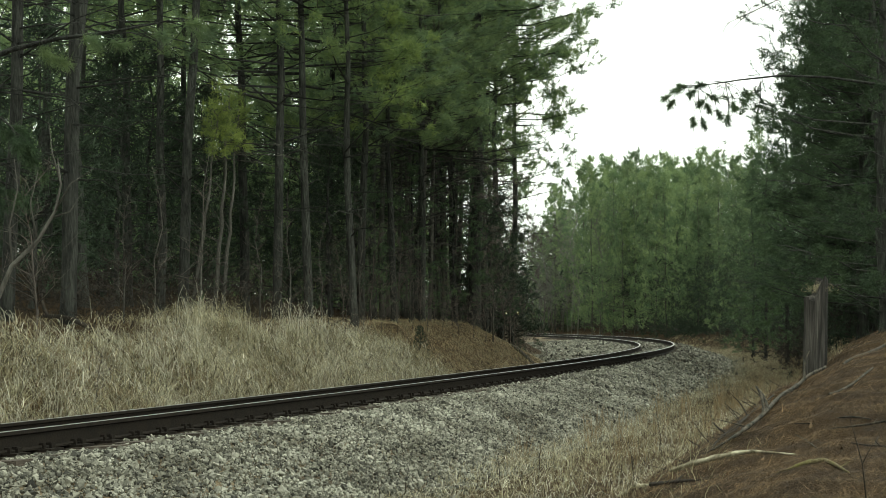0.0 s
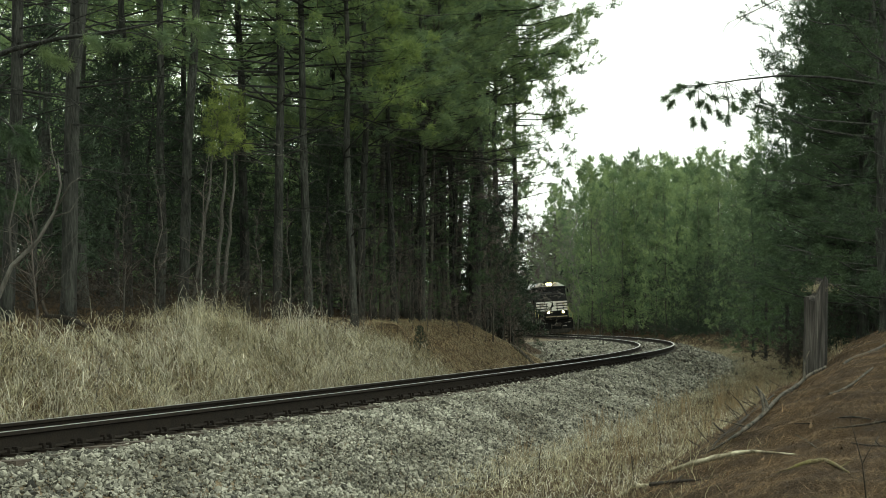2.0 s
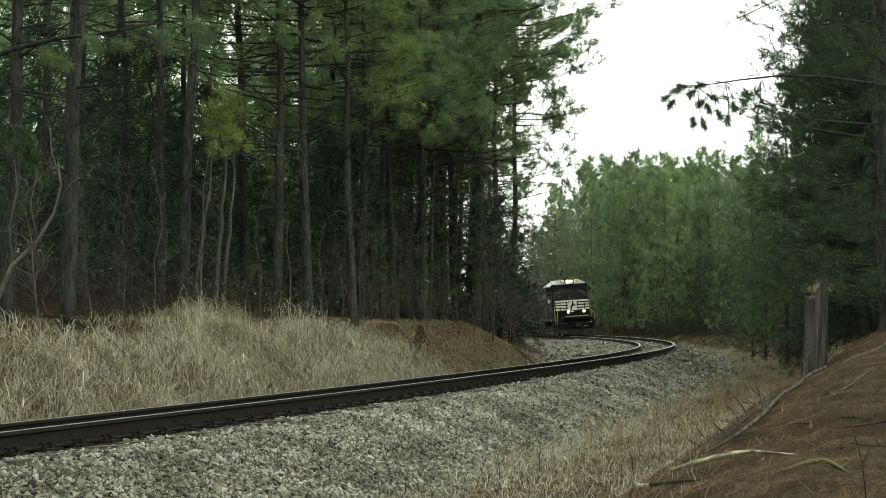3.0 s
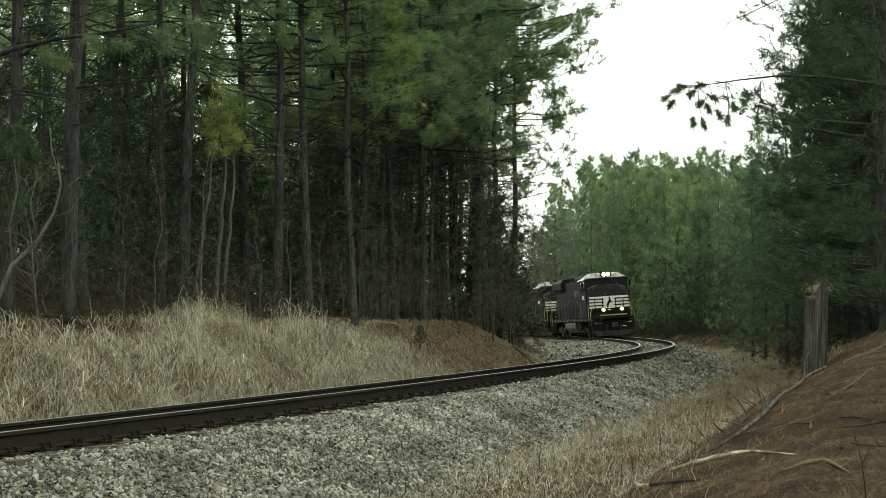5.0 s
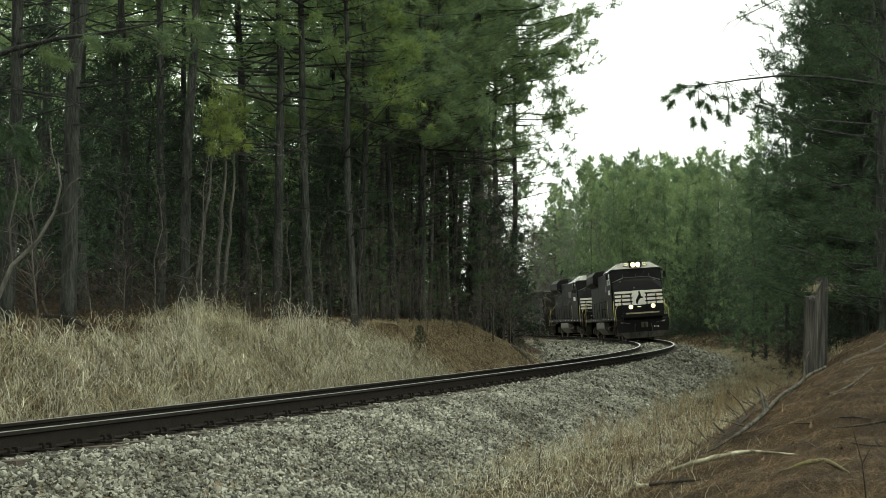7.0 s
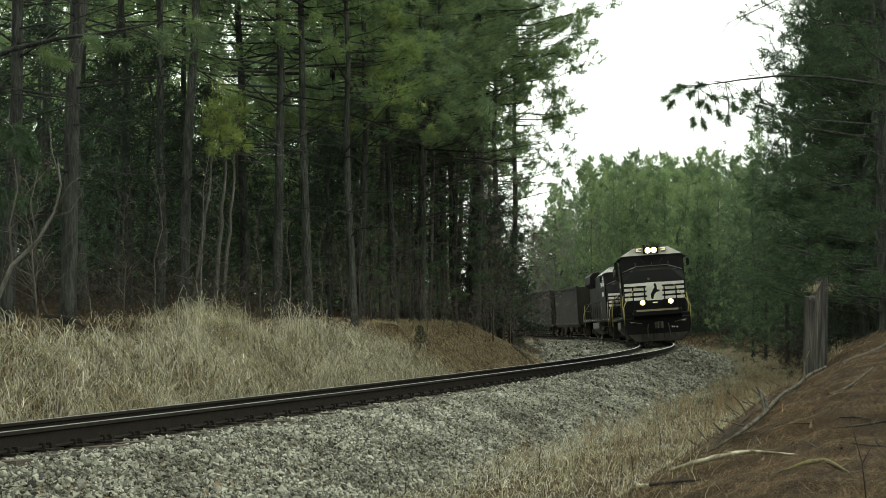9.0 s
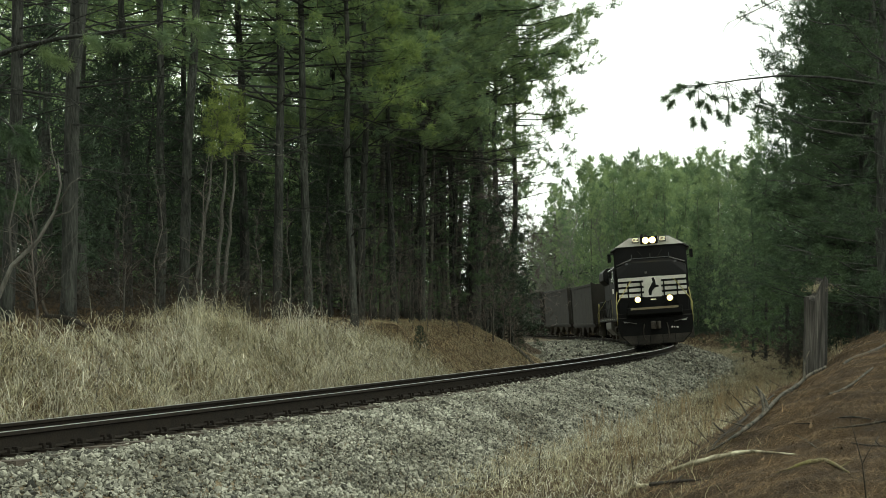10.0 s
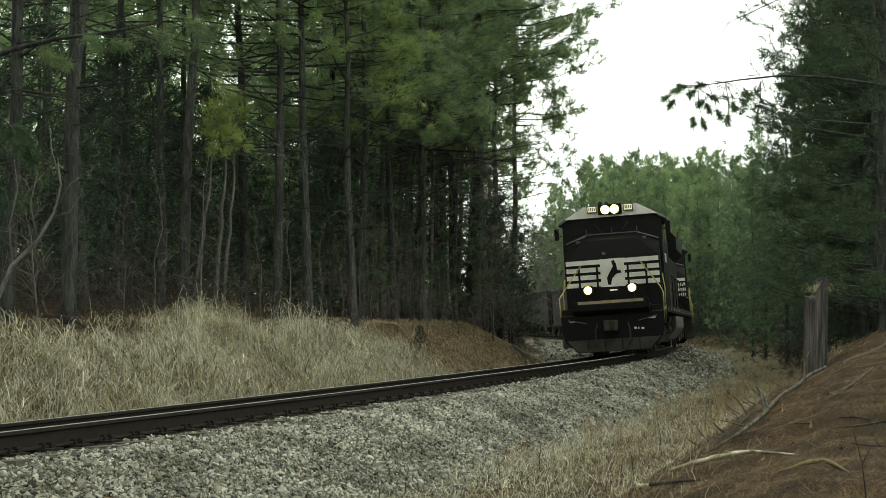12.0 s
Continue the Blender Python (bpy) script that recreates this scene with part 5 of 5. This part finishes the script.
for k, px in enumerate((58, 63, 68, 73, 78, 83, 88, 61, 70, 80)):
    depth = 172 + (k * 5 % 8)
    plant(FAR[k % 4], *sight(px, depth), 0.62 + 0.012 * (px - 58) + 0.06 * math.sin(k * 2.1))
woods_mass("outer_woods", 1500, (-30, 50), (70, 230), (8.5, 45), (0.2, 11), 96, 0.42, 0.065, 1.1, 92, M_PINE_YOUNG, "green pine foliage deep in the outer wood", 1.2)
woods_mass("outer_woods", 600, (9, 34), (27, 85), (9.0, 26), (0.5, 13), 176, 0.2, 0.018, 0.8, 90, M_PINE_SHADED, "green pine foliage of the wood beside the bank")
woods_mass("outer_woods", 420, (11.6, 20), (38, 46), (6.5, 22), (3.5, 13.5), 160, 0.2, 0.02, 0.7, 82, M_PINE_SHADED, "dense pine boughs of the wood behind the old post")
# a dark mass added in front, standing in for shade under the pines
woods_mass("outer_undergrowth", 750, (9, 36), (58, 128), (6.0, 9.8), (0.0, 5.2), 88, 0.3, 0.036, 0.7, 84, M_CEDAR, "dark foliage added as the shade under the young pines of the curve", 1.3)
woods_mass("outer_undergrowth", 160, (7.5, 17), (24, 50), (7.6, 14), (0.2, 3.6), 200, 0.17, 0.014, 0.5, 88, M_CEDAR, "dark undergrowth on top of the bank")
# bushes, made denser and taller in dark needles to stand in for bough shade
woods_mass("outer_undergrowth", 950, (8, 34), (34, 130), (6.4, 16), (0.0, 6.0), 112, 0.26, 0.03, 0.6, 96, M_CEDAR, "undergrowth below the pines beside the curve, dark and thickened for shade", 1.3)
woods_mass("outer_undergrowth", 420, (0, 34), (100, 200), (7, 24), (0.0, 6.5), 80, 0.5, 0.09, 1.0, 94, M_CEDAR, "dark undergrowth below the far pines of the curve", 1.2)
# brush over the bare soil, its dark colour standing in for tree shade
woods_mass("low_shade_brush", 500, (4, 18), (38, 95), (5.2, 7.6), (0.0, 1.1), 64, 0.22, 0.02, 0.4, 87, M_BRUSH, "low brush along the foot of the outer wood, dark in place of tree shade", 1.4)
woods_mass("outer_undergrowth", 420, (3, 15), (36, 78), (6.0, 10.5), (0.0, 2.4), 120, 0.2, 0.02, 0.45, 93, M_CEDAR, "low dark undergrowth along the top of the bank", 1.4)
# the same woods carried on, unseen, behind and beside the viewer, to add shade
scatter(YOUNG, 9, (-58, -24), (13, 30), 4.0, (0.9, 1.2))
scatter(YOUNG, 8, (-56, -14), (-26, -9), 4.0, (0.9, 1.2))
# tall pines out of view at the left, added to shade the floor
scatter(TALL, 16, (-32, -4), (-24, -9), 2.4, (0.8, 1.0))

LEFT = plant(TALL[1], -7.3, 22.6, 0.9)
branch_on(LEFT, [(-7.2, 22.5, 4.2), (-6.7, 22.2, 4.1), (-6.3, 22.0, 3.8), (-6.0, 22.0, 3.4)], 0.025, 0.008, 4, 63, M_PINE_SHADED, twigs=9)
branch_on(LEFT, [(-7.2, 22.5, 2.9), (-6.7, 22.2, 3.1), (-6.2, 22.0, 2.9)], 0.02, 0.008, 4, 64, M_PINE_SHADED, twigs=6)
branch_on(LEFT, [(-7.2, 22.6, 4.75), (-6.4, 22.4, 5.0), (-5.7, 22.2, 5.12), (-4.9, 22.1, 5.2), (-4.0, 22.0, 5.35)], 0.05, 0.012, 4, 65, M_PINE, twigs=9)
bent = thing("bent_sapling", "pale leafless sapling curving out of the wood", "sapling", "bare undergrowth")
bt = bmesh.new()
tube(bt, [(-6.0, 20, 0.7), (-5.88, 20, 1.2), (-5.68, 20, 1.68), (-5.35, 20, 2.0), (-5.12, 20, 2.4), (-5.05, 20, 2.75), (-5.1, 20, 3.1)], [0.038, 0.035, 0.031, 0.026, 0.02, 0.014, 0.006], 8)
part("trunk", bt, M_PALEBARK, bent)
for pts in ([(-5.68, 20, 1.68), (-5.75, 20.1, 2.2), (-5.65, 20.1, 2.7), (-5.7, 20.1, 3.1)], [(-5.12, 20, 2.4), (-4.9, 19.9, 2.75), (-4.6, 19.9, 2.95)], [(-5.35, 20, 2.0), (-5.45, 20, 2.5), (-5.35, 20, 2.95)],
            [(-5.05, 20, 2.75), (-5.2, 20.1, 3.2), (-5.25, 20.1, 3.6)], [(-5.2, 20, 2.3), (-4.95, 20.1, 2.4), (-4.8, 20.1, 2.65)]):
    bt = bmesh.new()
    tube(bt, pts, [0.016 - 0.012 * i / (len(pts) - 1) for i in range(len(pts))], 5)
    part("limb", bt, M_PALEBARK, bent)

for px, depth, size in ((-52, 36, 0.5), (-40, 38, 0.45), (-30, 39, 0.5), (-20, 41, 0.5), (-10, 42, 0.45), (0, 43.5, 0.5), (10, 44.5, 0.45), (20, 45.5, 0.5), (-64, 34, 0.45), (-15, 43, 0.6), (6, 46, 0.6), (28, 46, 0.6)):
    plant(BARE[1], *sight(px, depth), size)
plant(CEDAR[0], -0.56, 38.0, 0.13)
plant(BARE[1], -0.9, 30.6, 0.3)
plant(BARE[1], -4.6, 20.2, 0.35)

# ---- things on the bank ----
post()
stick("fallen_branch", [(1.85, 10.86), (2.06, 10.9), (2.43, 11.63), (2.93, 13.07), (3.31, 14.01), (3.69, 14.7)], [0.004, 0.013, 0.02, 0.021, 0.019, 0.018], "long grey fallen branch lying down the bank",
      [(0.45, -0.06, 0.1, 0.17, 0.012), (0.42, -0.03, 0.12, 0.21, 0.012), (0.82, 0.07, 0.1, 0.25, 0.011), (0.6, 0.15, -0.1, 0.02, 0.007), (0.3, -0.2, 0.1, 0.05, 0.006)], None, 2.6)
stick("fallen_branch", [(1.6, 10.77), (1.71, 10.59), (1.84, 10.22), (2.01, 10.16), (2.08, 9.94), (2.22, 9.58)], [0.012, 0.02, 0.017, 0.013, 0.009, 0.004], "pale curved branch with peeled bark on pine straw", [(0.75, -0.06, -0.1, 0.02, 0.007)], M_PEELED)
stick("fallen_branch", [(1.28, 11.2), (1.36, 11.2), (1.41, 11.18), (1.47, 10.9)], [0.008, 0.02, 0.021, 0.012], "pale end of a broken branch in the verge", (), M_PEELED)
stick("tree_root", [(1.9, 8.7), (1.96, 8.6), (2.02, 8.57), (2.09, 8.55), (2.15, 8.5), (2.15, 8.1)], [0.003, 0.008, 0.012, 0.014, 0.012, 0.005], "mossy root surfacing from the bank", [(0.9, 0.06, 0.02, 0.03, 0.004)], M_ROOT, 1.0, "root")
stick("fallen_branch", [(2.91, 11.48), (3.21, 11.92), (3.61, 12.78)], [0.01, 0.011, 0.012], "short broken stick on the bank")
stick("fallen_branch", [(3.6, 13.7), (4.2, 15.0), (4.91, 16.88), (5.4, 18.0)], [0.012, 0.02, 0.023, 0.02], "grey branch leaning on the bank by the old post", [(0.6, 0.2, 0.2, 0.12, 0.008)], None, 1.6)
stick("fallen_branch", [(2.54, 9.99), (2.71, 9.95), (2.9, 9.88), (3.2, 9.8)], [0.003, 0.008, 0.011, 0.01], "thin grey stick half buried in straw", [(0.5, 0.06, 0.1, 0.03, 0.004)])
stick("fallen_branch", [(2.66, 10.27), (2.74, 10.15), (2.81, 10.02)], [0.006, 0.008, 0.004], "short grey stick on the straw")
stick("fallen_branch", [(2.5, 9.35), (2.58, 9.1), (2.75, 8.9)], [0.003, 0.008, 0.008], "thin dark twig on the pine straw", [(0.5, 0.05, 0.1, 0.05, 0.005), (0.6, -0.06, -0.08, 0.04, 0.004)], M_BRUSH)
stick("fallen_branch", [(2.39, 10.43), (2.38, 10.05), (2.33, 9.53)], [0.002, 0.004, 0.005], "thin curved twig on the pine straw", [(0.8, 0.05, 0.02, 0.03, 0.003)])
stick("fallen_branch", [(2.43, 10.55), (2.52, 10.39)], [0.004, 0.005], "small dark twig on the pine straw", (), M_BRUSH)
stick("fallen_branch", [(1.43, 10.53), (1.54, 10.05), (1.65, 9.77)], [0.014, 0.012, 0.005], "dark rotten branch at the foot of the bank", [(0.5, 0.06, 0.12, 0.03, 0.006)], M_BRUSH)
stick("fallen_branch", [(1.92, 10.95), (2.12, 11.6), (2.36, 12.0), (2.8, 13.3), (3.2, 14.5)], [0.004, 0.008, 0.011, 0.01, 0.006], "dark forked branch along the foot of the bank", [(0.3, -0.08, 0.1, 0.08, 0.006), (0.55, -0.1, 0.1, 0.16, 0.007), (0.75, -0.1, 0.1, 0.12, 0.006)], M_BRUSH, 1.6)
stick("fallen_branch", [(3.3, 44.5), (3.0, 45.8), (2.6, 47.2), (2.1, 49.0)], [0.03, 0.06, 0.065, 0.045], "dark fallen limb at the end of the bank", [(0.2, 0.3, 0.2, 0.25, 0.02), (0.3, 0.25, -0.1, 0.3, 0.015)])
stick("fallen_branch", [(-6.4, 24.2), (-5.9, 24.0), (-5.3, 23.8), (-4.7, 23.4)], [0.03, 0.05, 0.045, 0.02], "dark fallen limb behind the tall grass", [(0.15, -0.1, 0.0, 0.35, 0.03), (0.6, 0.2, 0.0, 0.3, 0.015)], M_BRUSH, 4.0)
stick("fallen_branch", [(1.2, 20.5), (1.4, 20.3), (1.6, 20.0)], [0.008, 0.014, 0.008], "short dark stick on the ballast", lift=3.0)
stick("fallen_branch", [(1.5, 24.6), (1.7, 24.3), (1.9, 24.2)], [0.008, 0.016, 0.01], "short dark stick on the stones", lift=3.0)
for k, (x0, y0, x1, y1) in enumerate([(2.0, 11.3, 2.4, 12.2), (2.1, 11.7, 2.7, 12.9), (2.5, 12.6, 2.9, 14.1), (1.7, 11.1, 2.05, 11.4), (2.8, 13.9, 3.4, 15.0), (1.6, 11.6, 2.1, 11.9), (2.05, 11.0, 2.3, 11.9), (2.3, 12.0, 2.5, 13.0)]):
    stick("brush_twig", [(x0, y0), ((x0 + x1) / 2 + 0.06, (y0 + y1) / 2 - 0.05), (x1, y1)], [0.002, 0.006, 0.004], "thin dark brush twig beside the fallen branch",
          [(0.4, 0.12, 0.2, 0.03, 0.004), (0.7, -0.1, 0.15, 0.07 if k % 3 else 0.15, 0.004), (0.2, -0.12, 0.12, 0.02, 0.003)], M_BRUSH, 3.0, "twig")
for x0, y0, dx, h in ((1.945, 7.0, -0.08, 0.47), (0.95, 15.2, 0.04, 0.5), (0.55, 14.6, -0.05, 0.42), (-0.35, 13.7, 0.06, 0.42), (-0.55, 13.4, -0.03, 0.36), (2.35, 16.4, -0.06, 0.55), (2.7, 15.2, -0.05, 0.4), (1.7, 13.6, -0.05, 0.4), (3.6, 21.0, 0.05, 0.5)):
    zg = float(ground(x0, y0)[0])
    wb = bmesh.new()
    tube(wb, [(x0, y0, zg - 0.03), (x0 + dx * 0.3, y0, zg + h * 0.5), (x0 + dx, y0 + 0.02, zg + h)], [0.004, 0.003, 0.0015], 5)
    tube(wb, [(x0 + dx * 0.3, y0, zg + h * 0.5), (x0 + dx * 0.3 + 0.05, y0, zg + h * 0.7)], [0.003, 0.0015], 4)
    tagged(part("weed_stem", wb, M_BRUSH), "thin dry weed stem standing upright", "weed", "weed stems of the verge")
litter("pine_straw", 170000, (-14, -3), (5.2, 8.2), 71, "fallen rust-brown pine needles covering the bank", 0.6, 1.5)
litter("pine_straw", 26000, (-14, 2), (4.2, 5.5), 79, "fallen pine needles caught in the verge grass", 0.8, 1.5)
litter("bark_crumbs", 7000, (-14, 0), (4.6, 8.4), 78, "dark crumbs of bark and rotten wood on the straw", 0.3, 9.0, M_BRUSH)
litter("leaf_litter", 9000, (-14, 0), (4.2, 8.2), 75, "crumbled brown leaves and bark bits on the straw", 0.3, 11.0)
litter("leaf_litter", 900, (-14, 0), (3.6, 8.2), 76, "dry curled leaves lying on the straw", 0.5, 16.0)
litter("pine_straw", 100000, (6, 36), (-6.5, -2.0), 72, "dry tan straw covering the inner bank", 1.4, 2.0, M_TAN)
litter("pine_straw", 9000, (-2, 16), (5.2, 9), 73, "fallen pine needles on the bank beyond the old post", 1.5, 1.3)
litter("pine_straw", 26000, (14, 70), (3.8, 7.0), 77, "fallen rust-brown needles between the far stones and the wood", 2.0, 2.5)
litter("twig_litter", 1100, (-15.5, 0), (5.0, 8.6), 74, "small dry twigs scattered on the bank", 1.7, 1.5)


def motions():
    rows = [0.5 * i for i in range(25)]
    steps = [0.085 * i for i in range(141)] + [12.0]
    for car, wheels, back, near, far in ((ENGINE_1, WHEELS_1, 0.0, 4.4, 17.67), (ENGINE_2, WHEELS_2, 22.07, 4.2, 13.7)):
        walk(car, [(t, car_pose(lead_at(t) + back, near, far)) for t in rows])
        for w in wheels:
            x, _, r = w.location
            walk(w, [(t, pose(x, 0, r, 0, math.degrees((lead_at(0) - lead_at(t)) / r), 0)) for t in steps])
    for k, car in enumerate(HOPPERS):
        back = 39.97 + 13.7 * k
        walk(car, [(t, car_pose(lead_at(t) + back, 2.2, 11.5)) for t in rows])
        for w in [c for c in car.children if c.name.startswith("wheelset")]:
            x, _, r = w.location
            walk(w, [(t, pose(x, 0, r, 0, math.degrees((lead_at(0) - lead_at(t)) / r), 0)) for t in steps])


# ---- grasses, stones and ties ----
def tufted(name, tufts, per, s, o, height, width, lean, seed, mat, label, spread=0.1, segs=4, hook=1.15):
    """Grass in tufts whose blades bend outwards."""
    r = np.random.default_rng(seed)
    x, y = beside(s, o)
    h = height * (0.7 + 0.45 * wave(x, y, 1.1)) * r.uniform(0.6, 1.25, tufts)
    a = r.uniform(0, 6.28, (tufts, per))
    d = np.abs(r.normal(0, spread, (tufts, per)))
    x, y = (x[:, None] + np.cos(a) * d).ravel(), (y[:, None] + np.sin(a) * d).ravel()
    h = (h[:, None] * r.uniform(0.4, 1.2, (tufts, per))).ravel()
    blades(name, x, y, ground(x, y) - 0.03, h, width, lean, seed + 1, mat, label, "grass", segs=segs, away=a.ravel(), hook=hook)


def leafed(name, tufts, per, s, o, height, width, seed, mat, label, leaf=(0.14, 0.34), spread=0.12, hook=1.0, lean=2.0, segs=5, start=1.0):
    """Short curling leaves that spring from the stems of a grass at all heights and droop over."""
    r = np.random.default_rng(seed)
    x, y = beside(s, o)
    h = height * (0.7 + 0.45 * wave(x, y, 1.1)) * r.uniform(0.6, 1.25, tufts)
    a, d = r.uniform(0, 6.28, (tufts, per)), np.abs(r.normal(0, spread, (tufts, per)))
    x, y = (x[:, None] + np.cos(a) * d).ravel(), (y[:, None] + np.sin(a) * d).ravel()
    up = (h[:, None] * r.uniform(0.05, 0.9, (tufts, per))).ravel()
    blades(name, x, y, ground(x, y) - 0.03 + up, r.uniform(*leaf, tufts * per), width, lean, seed + 1, mat, label, "grass", segs=segs, away=a.ravel(), hook=hook, start=start)


GRASS_S, GRASS_H = [-6, 0, 3.5, 8, 14], [0.72, 0.75, 1.0, 0.95, 0.45]
r2 = np.random.default_rng(21)
s_, o_ = r2.uniform(-18, 14, 2600), r2.uniform(-4.4, -2.0, 2600)
h_ = np.interp(s_, GRASS_S, GRASS_H) * np.interp(-o_, [2.0, 3, 3.8, 4.4], [0.7, 1, 0.85, 0.4]) * r2.uniform(0.75, 1.15, 2600)
tufted("tall_dry_grass", 2600, 3, s_, o_, h_, 0.0055, 1.5, 22, M_GRASS, "tall dry straw-coloured grass on the bank beside the track", segs=5, hook=2.0)
leafed("grass_leaves", 2600, 14, s_, o_, h_, 0.0098, 26, M_GRASS, "dry curling leaves of the tall grass", (0.2, 0.5), 0.17, lean=2.7, segs=6, start=0.75)
s_, o_ = r2.uniform(-18, 13, 800), r2.uniform(-4.3, -2.1, 800)
h_ = np.interp(s_, GRASS_S, GRASS_H) * 1.05
tufted("bleached_grass", 800, 3, s_, o_, h_, 0.0055, 1.9, 24, M_CURL, "bleached curling grass blades standing out of the dry grass", segs=5, hook=2.2)
leafed("bleached_grass_leaves", 800, 14, s_, o_, h_, 0.0095, 28, M_CURL, "bleached curled leaves in the dry grass", (0.2, 0.48), 0.15, lean=2.8, segs=6, start=0.7)
s_, o_ = r2.normal(-3, 6, 210), r2.uniform(-4.2, -2.2, 210)
leafed("rusty_grass", 210, 26, s_, o_, np.interp(s_, GRASS_S, GRASS_H), 0.0065, 29, M_SEDGE, "rust-coloured patches in the dry grass", (0.15, 0.4), 0.16)
s_, o_ = r2.uniform(2, 9, 90), r2.uniform(-4.6, -3.6, 90)
tufted("seed_heads", 90, 6, s_, o_, 1.1, 0.0055, 2.6, 31, M_CURL, "long stems with drooping seed heads above the grass", segs=6, hook=4.0)
r2 = np.random.default_rng(43)
x_, y_ = r2.normal(-3.9, 0.6, 1200), r2.normal(27.6, 1.2, 1200)
blades("tall_grass_clump", x_, y_, ground(x_, y_) - 0.03, r2.uniform(0.45, 1.1, 1200) * np.exp(-((x_ + 3.9) / 1.2) ** 2), 0.0065, 2.2, 44, M_GRASS, "high clump of dry grass at the edge of the wood", "grass", segs=5, hook=1.8)
s_, o_ = nearest(x_[:400], y_[:400])
leafed("grass_leaves", 400, 22, s_, o_, 0.9 * np.exp(-((x_[:400] + 3.9) / 1.2) ** 2), 0.0075, 45, M_GRASS, "curling leaves of the high grass clump", (0.15, 0.36), 0.15)
r2 = np.random.default_rng(45)
s_, o_ = r2.uniform(-6, 34, 9000), r2.uniform(-5.8, -2.3, 9000)
x_, y_ = beside(s_, o_)
blades("bank_grass", x_, y_, ground(x_, y_) - 0.03, r2.uniform(0.06, 0.32, 9000), 0.008, 1.6, 46, M_WEED, "sparse dry grass at the edge of the wood", "grass")
r2 = np.random.default_rng(41)
s_, o_ = -15 + 85 * r2.random(3000) ** 1.5, 2.75 + 4.0 * r2.beta(1.5, 2.2, 3000)
leafed("verge_leaves", 3000, 8, s_, o_, 0.26, 0.0055, 49, M_GRASS, "pale curled leaves of the verge grass", (0.06, 0.18), 0.16, segs=3)
tufted("verge_grass", 3000, 8, s_, o_, 0.36, 0.004, 2.0, 42, M_WEED, "thin dry grass and weeds along the foot of the bank", 0.13, 4, 1.6)
s_, o_ = r2.uniform(26, 95, 1000), r2.uniform(3.4, 7.2, 1000)
tufted("verge_grass", 1000, 8, s_, o_, 0.3, 0.012, 1.8, 48, M_WEED, "dry grass between the far curve and the wood", 0.25, 2)
s_, o_ = r2.uniform(-5, 17, 120), r2.uniform(3.3, 5.6, 120)
tufted("broom_sedge", 120, 16, s_, o_, 0.62, 0.005, 0.4, 47, M_SEDGE, "upright rusty broom sedge stems in the verge", 0.06, 3)
s_, o_ = r2.uniform(-15, 4, 360), r2.uniform(2.9, 5.9, 360)
leafed("bleached_verge_grass", 360, 11, s_, o_, 0.2, 0.006, 53, M_CURL, "bleached flattened grass lying along the verge", (0.08, 0.26), 0.16, segs=3, lean=2.4)
stones("loose_ballast", -13, 7, 0.85, 3.9, 86000, 0.0155, 8, "loose grey angular ballast stones")
stones("loose_ballast", 7, 22, 0.85, 3.9, 27000, 0.0225, 10, "loose grey angular ballast stones beside the curve")
stones("loose_ballast", 36, 95, -6.4, -0.9, 20000, 0.05, 11, "loose grey angular ballast stones inside the far curve")
stones("loose_ballast", 22, 75, -5.2, 3.9, 38000, 0.034, 9, "loose grey angular ballast stones along the far curve")
ties()
motions()
